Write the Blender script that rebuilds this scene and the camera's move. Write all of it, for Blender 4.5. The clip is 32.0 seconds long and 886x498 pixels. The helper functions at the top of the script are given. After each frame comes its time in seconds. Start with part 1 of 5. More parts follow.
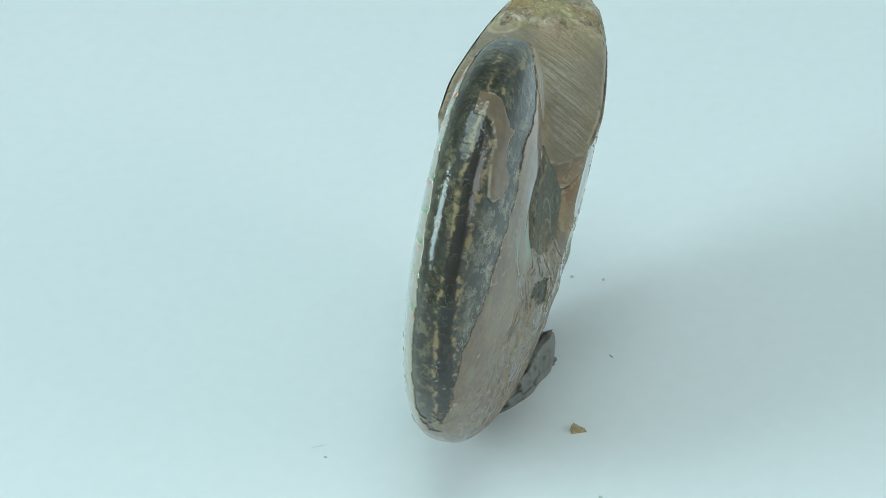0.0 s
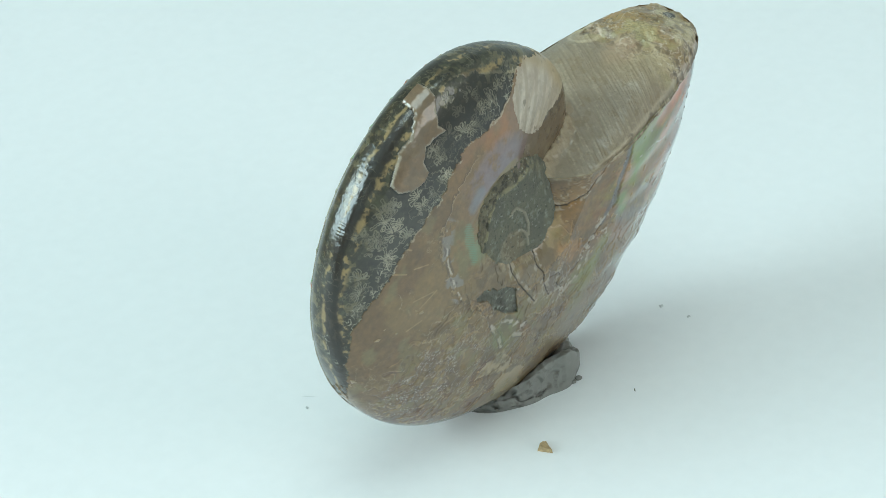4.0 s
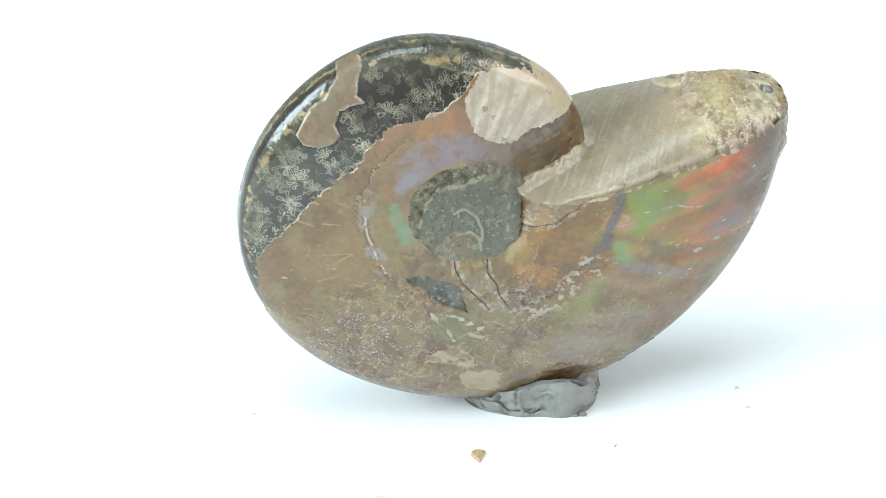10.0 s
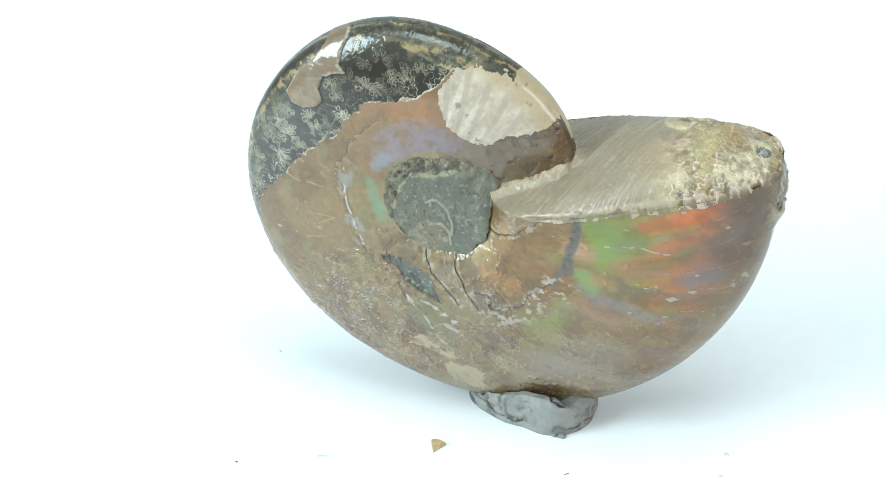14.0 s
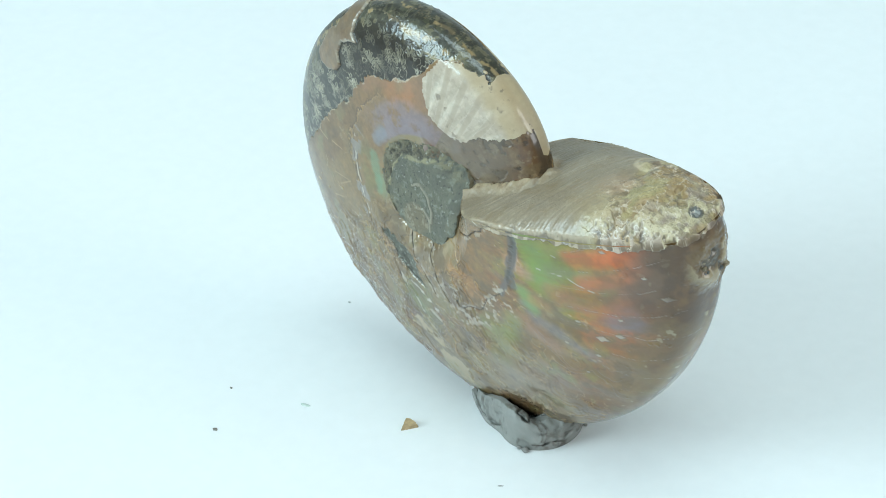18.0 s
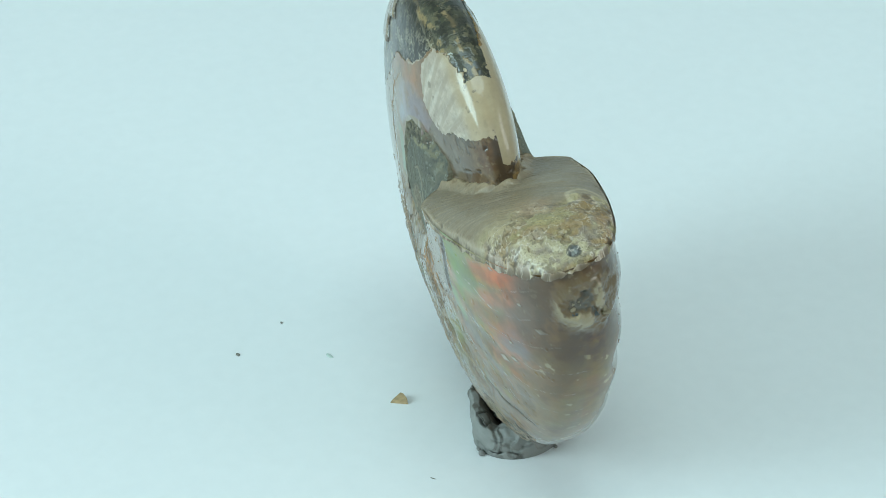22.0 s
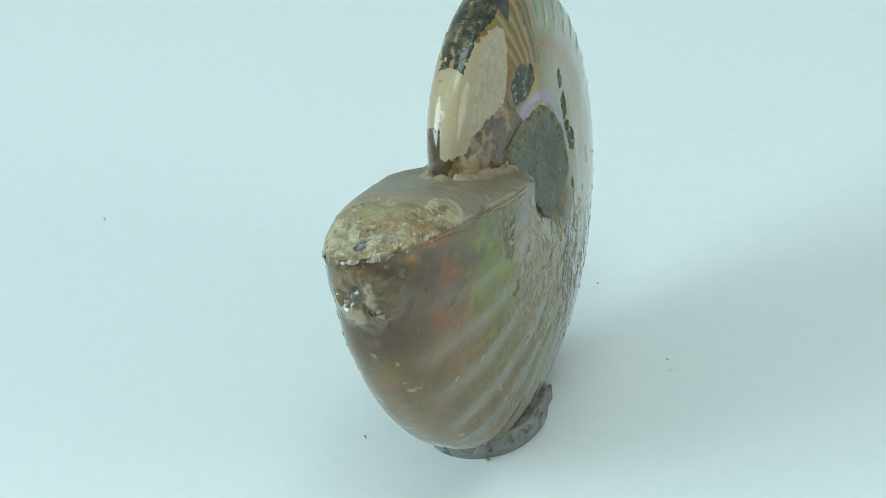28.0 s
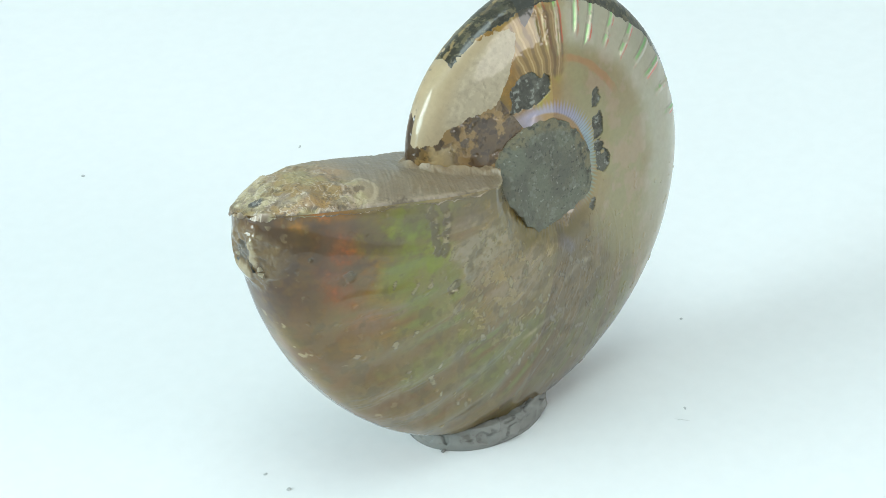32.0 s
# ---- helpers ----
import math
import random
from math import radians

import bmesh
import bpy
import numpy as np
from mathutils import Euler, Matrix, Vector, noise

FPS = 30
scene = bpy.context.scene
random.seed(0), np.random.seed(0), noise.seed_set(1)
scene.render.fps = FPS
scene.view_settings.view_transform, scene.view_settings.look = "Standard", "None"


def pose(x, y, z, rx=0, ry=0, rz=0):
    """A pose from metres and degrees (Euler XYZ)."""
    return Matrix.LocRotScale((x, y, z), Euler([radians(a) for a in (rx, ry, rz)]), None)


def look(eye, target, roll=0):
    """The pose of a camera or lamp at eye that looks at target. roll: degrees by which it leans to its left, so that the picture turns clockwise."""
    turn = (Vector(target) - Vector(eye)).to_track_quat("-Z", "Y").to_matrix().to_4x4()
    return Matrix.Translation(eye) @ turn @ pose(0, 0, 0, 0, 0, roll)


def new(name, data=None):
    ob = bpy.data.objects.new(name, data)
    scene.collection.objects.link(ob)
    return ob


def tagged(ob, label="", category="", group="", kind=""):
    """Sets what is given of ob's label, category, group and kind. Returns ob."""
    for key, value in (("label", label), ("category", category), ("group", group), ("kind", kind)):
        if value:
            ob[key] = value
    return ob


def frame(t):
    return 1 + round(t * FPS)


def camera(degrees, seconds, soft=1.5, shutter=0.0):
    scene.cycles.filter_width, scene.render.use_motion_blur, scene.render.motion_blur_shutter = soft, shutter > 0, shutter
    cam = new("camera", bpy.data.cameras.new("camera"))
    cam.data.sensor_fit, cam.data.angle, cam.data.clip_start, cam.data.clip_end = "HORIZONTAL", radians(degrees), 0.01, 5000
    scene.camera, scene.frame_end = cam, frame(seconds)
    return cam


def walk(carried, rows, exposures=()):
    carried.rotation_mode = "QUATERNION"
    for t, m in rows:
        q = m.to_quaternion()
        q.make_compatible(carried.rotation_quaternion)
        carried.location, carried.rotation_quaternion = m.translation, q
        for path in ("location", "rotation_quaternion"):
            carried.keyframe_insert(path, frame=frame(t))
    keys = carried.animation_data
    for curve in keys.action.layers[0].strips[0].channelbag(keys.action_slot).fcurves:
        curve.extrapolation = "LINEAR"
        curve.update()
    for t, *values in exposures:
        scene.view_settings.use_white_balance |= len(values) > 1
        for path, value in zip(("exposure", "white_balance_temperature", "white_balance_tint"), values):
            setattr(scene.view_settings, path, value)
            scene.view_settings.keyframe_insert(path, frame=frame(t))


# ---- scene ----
# The clip's camera stands still beside a slowly turning white platter on which a polished ammonite is propped.
# Fossil and platter are planned in units of U metres, in the platter's own axes.
U = 0.4
cam = camera(20.98, 32.0, soft=0.8)
STAND = pose(0, -1.0 * U, 0.7094 * U, 58.307, 0, 1.381) @ pose(0, 0, 0, 0, 0, -2.011)
walk(cam, [(0.0, STAND), (32.0, STAND)],
     exposures=[(0, 0.0, 6550, 11), (3, 0.17, 6850, 14), (6, 0.37, 6950, 17), (7, 0.57, 7200, 20), (8, 0.78, 6950, 22), (9, 0.93, 6950, 25), (13, 0.95, 6900, 25), (14, 0.82, 6850, 21), (17, 0.5, 6750, 17), (19, 0.3, 6550, 14), (20, 0.2, 6500, 11), (24, 0.02, 6500, 9), (28, 0.06, 6650, 10), (29, 0.17, 6700, 12), (30, 0.26, 6800, 14), (32, 0.44, 7000, 20)])


def spin(t):
    """How far the platter has turned at t seconds."""
    s = (t - 16) / 16
    return Matrix.Rotation(-(0.1179 * (t - 12) + 0.0056 * s * s - 0.0157 * s ** 3), 4, "Z")


# ---- light: two daylit windows, the left one large and cool, the right one small and warmer, and an added overhead fill ----
world = bpy.data.worlds.new("sky")
scene.world = world
world.use_nodes = True
nt = world.node_tree
sky = nt.nodes.new("ShaderNodeTexSky")
sky.sky_type, sky.sun_disc = "NISHITA", False
sky.sun_elevation, sky.sun_rotation = radians(35), radians(250)
nt.links.new(sky.outputs[0], nt.nodes["Background"].inputs[0])
nt.nodes["Background"].inputs[1].default_value = 0.1


def area_lamp(name, eye, target, w, h, watts, colour):
    lamp = bpy.data.lights.new(name, "AREA")
    lamp.shape, lamp.size, lamp.size_y, lamp.energy, lamp.color = "RECTANGLE", w, h, watts, colour
    ob = new(name, lamp)
    ob.matrix_world = look(eye, target)
    return ob


area_lamp("daylight_left", (-1.5, -0.62, 0.78), (0, -0.60, 0.70), 0.95, 1.15, 24.5, (0.61, 0.955, 1.04))
area_lamp("daylight_right", (1.5, -0.80, 0.75), (0, -0.5, 0.55), 0.8, 1.0, 7.6, (0.88, 0.95, 0.92))
# overhead lamp added to lift the shadows
area_lamp("overhead_fill", (0.0, -0.35, 1.685), (0, -0.35, 0.0), 0.9, 0.9, 8.4, (0.70, 0.965, 1.0))


# ---- numbers: noise on arrays, splines, outlines ----
def hash_of(h):
    h = (h ^ (h >> np.uint32(13))) * np.uint32(1103515245)
    h = (h ^ (h >> np.uint32(16))) * np.uint32(2654435761)
    return (h ^ (h >> np.uint32(15))).astype(np.float32) * np.float32(1 / 4294967295.0)


def vnoise(p, scale, seed=0):
    """Value noise from 0 to 1 at the rows of p."""
    q = p.astype(np.float32, copy=False) * np.float32(scale) + np.float32(1000.0)
    i = np.floor(q)
    f = (q - i).astype(np.float32)
    f = f * f * (3 - 2 * f)
    i = i.astype(np.int32).astype(np.uint32)
    kx = i[:, 0] * np.uint32(374761393) + np.uint32((seed * 1274126177) & 0xFFFFFFFF)
    ky, kz = i[:, 1] * np.uint32(668265263), i[:, 2] * np.uint32(2246822519)
    out = []
    for dz in (0, 1):
        kzz = kz + np.uint32(2246822519) * np.uint32(dz) if dz else kz
        row = []
        for dy in (0, 1):
            base = kx + (ky + np.uint32(668265263) if dy else ky) + kzz
            n0, n1 = hash_of(base), hash_of(base + np.uint32(374761393))
            row.append(n0 + (n1 - n0) * f[:, 0])
        out.append(row[0] + (row[1] - row[0]) * f[:, 1])
    return out[0] + (out[1] - out[0]) * f[:, 2]


SKIN = []       # the shell's own points: its slow noise is worked out on every third one
NU, NV = 1900, 601


def third(p, scale, seed):
    """Slow value noise over the shell's grid, from every third row and column."""
    c = vnoise(np.ascontiguousarray(p.reshape(NU, NV, 3)[::3, ::3]).reshape(-1, 3), scale, seed).reshape((NU + 2) // 3, (NV + 2) // 3)
    rows = np.empty((NU, c.shape[1]), np.float32)
    for k in range(3):
        rows[k::3] = (c[:-1] + (c[1:] - c[:-1]) * np.float32(k / 3)) if k else c
    out = np.empty((NU, NV), np.float32)
    for k in range(3):
        out[:, k::3] = (rows[:, :-1] + (rows[:, 1:] - rows[:, :-1]) * np.float32(k / 3)) if k else rows
    return out.ravel()


def fbm(p, scale, octaves=4, seed=0):
    out, amp, tot = np.zeros(len(p), np.float32), 1.0, 0.0
    skin = bool(SKIN) and p is SKIN[0]
    for k in range(octaves):
        sc = scale * 2.03 ** k
        out += np.float32(amp) * (third if skin and sc < 125 else vnoise)(p, sc, seed + 17 * k)
        tot += amp
        amp *= 0.55
    out /= np.float32(tot)
    return out


def sstep(lo, hi, x):
    u = np.clip((x - lo) / (hi - lo), 0, 1)
    return u * u * (3 - 2 * u)


def spline(x, k0, k1, v):
    """Smooth curve through evenly spaced values v between k0 and k1."""
    v = np.asarray(v, float)
    h = (k1 - k0) / (len(v) - 1)
    i = np.clip(((x - k0) / h).astype(int), 0, len(v) - 2)
    u = (x - k0) / h - i
    e = np.concatenate([[2 * v[0] - v[1]], v, [2 * v[-1] - v[-2]]])
    p0, p1, p2, p3 = e[i], e[i + 1], e[i + 2], e[i + 3]
    return 0.5 * (2 * p1 + (p2 - p0) * u + (2 * p0 - 5 * p1 + 4 * p2 - p3) * u * u + (3 * p1 - p0 - 3 * p2 + p3) * u ** 3)


def poly_sd(x, y, poly):
    """Signed distance to a closed outline, negative inside."""
    n = len(poly)
    d2 = np.full(len(x), 1e9, np.float32)
    inside = np.zeros(len(x), bool)
    for k in range(n):
        ax, ay = poly[k]
        bx, by = poly[(k + 1) % n]
        ex, ey = bx - ax, by - ay
        u = np.clip(((x - ax) * ex + (y - ay) * ey) / (ex * ex + ey * ey), 0, 1)
        d2 = np.minimum(d2, (x - ax - u * ex) ** 2 + (y - ay - u * ey) ** 2)
        cross = (ay > y) != (by > y)
        xi = ax + (y - ay) * ex / (ey if abs(ey) > 1e-12 else 1e-12)
        inside ^= cross & (x < xi)
    return np.where(inside, -1, 1) * np.sqrt(d2)


def line_d(x, y, pts):
    """Distance to an open polyline."""
    d2 = np.full(len(x), 1e9, np.float32)
    for (ax, ay), (bx, by) in zip(pts[:-1], pts[1:]):
        ex, ey = bx - ax, by - ay
        u = np.clip(((x - ax) * ex + (y - ay) * ey) / (ex * ex + ey * ey), 0, 1)
        d2 = np.minimum(d2, (x - ax - u * ex) ** 2 + (y - ay - u * ey) ** 2)
    return np.sqrt(d2)


def blend(col, mask, rgb):
    """Lays a colour over the rows of col where mask is 1."""
    mask = np.asarray(mask, np.float32)
    i = np.flatnonzero(mask > 0.004)
    c = col[i]
    col[i] = c + mask[i, None] * (np.asarray(rgb, col.dtype) - c)


# ---- materials ----
def principled(name):
    m = bpy.data.materials.new(name)
    m.use_nodes = True
    return m, m.node_tree.nodes, m.node_tree.links, m.node_tree.nodes["Principled BSDF"]


def stone_material(name, rough, coat, grain, bump, spread=0.25, film=0.0, sheen_rough=0.1, lustre=0.5, pearly=False):
    """Surface whose base colour is the mesh's own stain, with grain at two scales and fine relief."""
    m, nodes, links, p = principled(name)
    att = nodes.new("ShaderNodeAttribute")
    att.attribute_name = "stain"
    tc = nodes.new("ShaderNodeTexCoord")
    n1 = nodes.new("ShaderNodeTexNoise")
    n1.inputs["Scale"].default_value, n1.inputs["Detail"].default_value = grain, 6
    n2 = nodes.new("ShaderNodeTexNoise")
    n2.inputs["Scale"].default_value, n2.inputs["Detail"].default_value = grain * 0.13, 4
    add = nodes.new("ShaderNodeMath")
    add.operation = "ADD"
    mr = nodes.new("ShaderNodeMapRange")
    mr.inputs["From Min"].default_value, mr.inputs["From Max"].default_value = 0.6, 1.4
    mr.inputs["To Min"].default_value, mr.inputs["To Max"].default_value = 1 - spread, 1 + spread
    mul = nodes.new("ShaderNodeVectorMath")
    mul.operation = "SCALE"
    for n in (n1, n2):
        links.new(tc.outputs["Object"], n.inputs["Vector"])
    links.new(n1.outputs[0], add.inputs[0])
    links.new(n2.outputs[0], add.inputs[1])
    links.new(add.outputs[0], mr.inputs["Value"])
    links.new(att.outputs["Color"], mul.inputs[0])
    links.new(mr.outputs[0], mul.inputs["Scale"])
    links.new(mul.outputs[0], p.inputs["Base Color"])
    if pearly:
        links.new(att.outputs["Alpha"], p.inputs["Metallic"])
    rr = nodes.new("ShaderNodeMapRange")
    rr.inputs["To Min"].default_value, rr.inputs["To Max"].default_value = rough * 0.7, min(1, rough * 1.3)
    links.new(n2.outputs[0], rr.inputs["Value"])
    links.new(rr.outputs[0], p.inputs["Roughness"])
    b = nodes.new("ShaderNodeBump")
    b.inputs["Strength"].default_value, b.inputs["Distance"].default_value = bump, 0.0004
    links.new(n1.outputs[0], b.inputs["Height"])
    links.new(b.outputs[0], p.inputs["Normal"])
    p.inputs["Specular IOR Level"].default_value = lustre
    p.inputs["Coat IOR"].default_value = 1.6
    p.inputs["Coat Weight"].default_value, p.inputs["Coat Roughness"].default_value = coat, sheen_rough
    if film:
        p.inputs["Thin Film Thickness"].default_value, p.inputs["Thin Film IOR"].default_value = film, 1.6
    return m


def plain_material(name, colour, rough, scale=40, spread=0.06, bump=0.05, metal=0.0):
    m, nodes, links, p = principled(name)
    tc = nodes.new("ShaderNodeTexCoord")
    n1 = nodes.new("ShaderNodeTexNoise")
    n1.inputs["Scale"].default_value, n1.inputs["Detail"].default_value = scale, 6
    ramp = nodes.new("ShaderNodeValToRGB")
    for e, k in zip(ramp.color_ramp.elements, (1 - spread, 1 + spread)):
        e.color = (*[min(1, c * k) for c in colour], 1)
    ramp.color_ramp.elements[0].position, ramp.color_ramp.elements[1].position = 0.3, 0.7
    b = nodes.new("ShaderNodeBump")
    b.inputs["Strength"].default_value, b.inputs["Distance"].default_value = bump, 0.0006
    links.new(tc.outputs["Object"], n1.inputs["Vector"])
    links.new(n1.outputs[0], ramp.inputs[0])
    links.new(ramp.outputs[0], p.inputs["Base Color"])
    links.new(n1.outputs[0], b.inputs["Height"])
    links.new(b.outputs[0], p.inputs["Normal"])
    p.inputs["Roughness"].default_value, p.inputs["Metallic"].default_value = rough, metal
    return m


NACRE = stone_material("polished_nacre", 0.40, 1.0, 900, 0.04, 0.08, sheen_rough=0.06, lustre=0.25, pearly=True)
DARK = stone_material("polished_dark_stone", 0.32, 0.85, 1500, 0.05, 0.18, sheen_rough=0.15, lustre=0.15)
CREAM = stone_material("polished_cream_calcite", 0.36, 0.6, 700, 0.05, 0.06, sheen_rough=0.05, lustre=0.3)
MATRIX = stone_material("grey_matrix", 0.72, 0.0, 2200, 0.3, 0.16)
SAWN = stone_material("sawn_calcite", 0.44, 0.35, 1400, 0.25, 0.12, sheen_rough=0.22)
CLAY = stone_material("grey_modelling_clay", 0.62, 0.05, 500, 0.25, 0.1)
PAPER = plain_material("white_card", (0.80, 0.80, 0.80), 0.55, 260, 0.012, 0.03)
WALL = plain_material("white_wall_paint", (0.76, 0.76, 0.75), 0.8, 6, 0.03)
WOOD = plain_material("white_painted_wood", (0.70, 0.69, 0.67), 0.45, 14, 0.2)
FLOORM = plain_material("grey_floor", (0.33, 0.31, 0.29), 0.5, 9, 0.12)
PLASTIC = plain_material("white_plastic", (0.7, 0.7, 0.7), 0.4, 80, 0.02)
CHIP = plain_material("tan_shell_chip", (0.42, 0.29, 0.15), 0.5, 900, 0.3, 0.4)
SPECK = plain_material("dark_speck", (0.19, 0.17, 0.14), 0.7, 900, 0.3, 0.3)
GREENDUST = plain_material("green_dust", (0.54, 0.61, 0.56), 0.8, 900, 0.25, 0.3)
PALEFIBRE = plain_material("pale_fibre", (0.66, 0.66, 0.65), 0.8, 900, 0.1, 0.2)
PALEDUST = plain_material("grey_dust", (0.52, 0.52, 0.51), 0.8, 900, 0.2, 0.3)


# ---- building helpers ----
def mesh_of(bm, name, material, smooth=False):
    me = bpy.data.meshes.new(name)
    bm.to_mesh(me)
    bm.free()
    me.materials.append(material)
    if smooth:
        me.polygons.foreach_set("use_smooth", [True] * len(me.polygons))
    return me


def part(name, bm, material, parent=None, label="", smooth=False):
    ob = new(name, mesh_of(bm, name, material, smooth))
    ob.parent = parent
    return tagged(ob, label)


def box_bm(x0, x1, y0, y1, z0, z1, bevel=0.0):
    bm = bmesh.new()
    bmesh.ops.create_cube(bm, size=1, matrix=Matrix.LocRotScale(((x0 + x1) / 2, (y0 + y1) / 2, (z0 + z1) / 2), None, (x1 - x0, y1 - y0, z1 - z0)))
    if bevel:
        bmesh.ops.bevel(bm, geom=bm.edges[:], offset=bevel, segments=3, affect="EDGES", profile=0.5)
    return bm


def grid_faces(nu, nv):
    """Quads of a grid of nu rows of nv points."""
    i = (np.arange(nu - 1)[:, None] * nv + np.arange(nv - 1)[None, :]).ravel()
    return np.stack([i, i + nv, i + nv + 1, i + 1], 1)


def array_mesh(name, verts, quads, stain, material, parent=None, label="", pearl=None):
    """A smooth mesh of quads from arrays, with its stain."""
    used, inv = np.unique(quads, return_inverse=True)
    v, q, s = verts[used], inv.reshape(quads.shape), stain[used]
    me = bpy.data.meshes.new(name)
    me.vertices.add(len(v))
    me.vertices.foreach_set("co", v.astype(np.float32).ravel())
    me.loops.add(q.size)
    me.loops.foreach_set("vertex_index", q.astype(np.int32).ravel())
    me.polygons.add(len(q))
    me.polygons.foreach_set("loop_start", np.arange(0, q.size, 4, dtype=np.int32))
    me.polygons.foreach_set("use_smooth", np.ones(len(q), bool))
    me.update(calc_edges=True)
    lay = me.attributes.new("stain", "FLOAT_COLOR", "POINT")
    lay.data.foreach_set("color", np.concatenate([np.clip(s, 0.005, 0.95), np.zeros((len(s), 1)) if pearl is None else pearl[used][:, None]], 1).astype(np.float32).ravel())
    me.materials.append(material)
    ob = new(name, me)
    ob.parent = parent
    return tagged(ob, label)


def grid_normals(P, nu, nv):
    G = P.reshape(nu, nv, 3)
    n = np.cross(np.gradient(G, axis=0), np.gradient(G, axis=1)).reshape(-1, 3)
    return n / np.maximum(np.linalg.norm(n, axis=1, keepdims=True), 1e-12)


# ---- the room, out of view, that closes the place ----
def room():
    def panel(name, *b):
        tagged(part(name, box_bm(*b), WALL), "plain white painted wall", "wall", kind="structure")

    tagged(part("floor", box_bm(-1.7, 1.7, -2.0, 1.7, -0.85, -0.78), FLOORM), "plain grey floor", "floor", kind="structure")
    tagged(part("ceiling", box_bm(-1.7, 1.7, -2.0, 1.7, 1.72, 1.80), WALL), "plain white ceiling", "ceiling", kind="structure")
    panel("wall_north", -1.7, 1.7, 1.6, 1.7, -0.78, 1.72)
    panel("wall_south", -1.7, 1.7, -2.0, -1.9, -0.78, 1.72)
    for name, x0, x1, ya, yb, za, zb in (("wall_west", -1.65, -1.55, -1.12, -0.12, 0.18, 1.38), ("wall_east", 1.55, 1.65, -1.22, -0.38, 0.23, 1.27)):
        bm = bmesh.new()
        for b in ((x0, x1, -1.9, 1.6, -0.78, za), (x0, x1, -1.9, 1.6, zb, 1.72), (x0, x1, -1.9, ya, za, zb), (x0, x1, yb, 1.6, za, zb)):
            bmesh.ops.create_cube(bm, size=1, matrix=Matrix.LocRotScale(((b[0] + b[1]) / 2, (b[2] + b[3]) / 2, (b[4] + b[5]) / 2), None, (b[1] - b[0], b[3] - b[2], b[5] - b[4])))
        tagged(part(name, bm, WALL), "plain white painted wall with a window opening", "wall", kind="structure")


room()


# unseen panel added to go with the overhead fill lamp
def fill_panel():
    t = tagged(new("fill_panel"), "flat square white ceiling panel added for the overhead fill light", "ceiling light")
    t.location = (0.0, -0.35, 1.72)
    bm = bmesh.new()
    for b in ((-0.5, 0.5, -0.5, -0.47), (-0.5, 0.5, 0.47, 0.5), (-0.5, -0.47, -0.47, 0.47), (0.47, 0.5, -0.47, 0.47)):
        bmesh.ops.create_cube(bm, size=1, matrix=Matrix.LocRotScale(((b[0] + b[1]) / 2, (b[2] + b[3]) / 2, -0.02), None, (b[1] - b[0], b[3] - b[2], 0.04)))
    part("frame", bm, PLASTIC, t)
    part("diffuser", box_bm(-0.47, 0.47, -0.47, 0.47, -0.022, -0.004), PLASTIC, t)


fill_panel()


def table():
    # out of view; white so that the polished shell reflects a bright surround
    t = tagged(new("table"), "white-painted wooden table under the platter", "table")
    t.location = (0, 0, -0.78)
    part("tabletop", box_bm(-0.6, 0.6, -0.35, 0.45, 0.70, 0.735, 0.004), WOOD, t)
    for x in (-0.55, 0.55):
        for y in (-0.30, 0.40):
            part("leg", box_bm(x - 0.025, x + 0.025, y - 0.025, y + 0.025, 0, 0.70, 0.003), WOOD, t)


table()


def disc_bm(r, z0, z1, n=192, bevel=0.0015):
    bm = bmesh.new()
    prof = [(0.0, z0), (r - bevel, z0), (r, z0 + bevel), (r, z1 - bevel), (r - bevel, z1), (0.0, z1)]
    rings = []
    for rr, z in prof:
        if rr == 0:
            rings.append([bm.verts.new((0, 0, z))])
        else:
            rings.append([bm.verts.new((rr * math.cos(2 * math.pi * k / n), rr * math.sin(2 * math.pi * k / n), z)) for k in range(n)])
    for a, b in zip(rings[:-1], rings[1:]):
        for k in range(n):
            va = [a[k], a[(k + 1) % n]] if len(a) > 1 else [a[0]]
            vb = [b[(k + 1) % n], b[k]] if len(b) > 1 else [b[0]]
            bm.faces.new(va + vb)
    bmesh.ops.recalc_face_normals(bm, faces=bm.faces[:])
    return bm


MOVERS = []     # (thing, its pose on the platter)


def rides(ob, base):
    MOVERS.append((ob, base))
    ob.matrix_world = spin(0) @ base
    return ob


def turntable():
    t = tagged(new("turntable"), "white motorised turntable with a smooth matt round platter", "turntable")
    t.location = (0, 0, -0.045)
    part("base", disc_bm(0.12, 0.0, 0.036), PLASTIC, t)
    p = tagged(new("platter", mesh_of(disc_bm(0.27, -0.008, 0.0), "platter", PAPER)), "smooth matt white round card platter", "platter")
    return rides(p, pose(0, 0, 0))


turntable()

# ---- the ammonite ----
# Axes of the coil: E1 along the plane, E2 up it, E3 out of the flank with the dark suture zone.
CEN = np.array((-0.0239, -0.0030, 0.1342))
E1 = np.array((0.99766, -0.06843, 0.0))
E2 = np.array((-0.00725, -0.10576, 0.99437))
E3 = np.array((-0.06805, -0.99203, -0.10600))
K0, K1 = radians(-5), radians(372)
RADIUS = (0.066, 0.0742, 0.0778, 0.0864, 0.0913, 0.1002, 0.1114, 0.1252, 0.1436, 0.1551, 0.1685)
HALF = (0.0151, 0.0229, 0.0248, 0.0330, 0.0412)
INNER, EV, EW = 0.295, 1.6, 0.688
PLUG_A, PLUG_R = 0.0062, 0.0262


def plug_height(x, y):
    return 0.0260 + 0.023 * x - 0.120 * y - 0.0075 * sstep(0.020, 0.036, 0.82 * x + 0.57 * y)


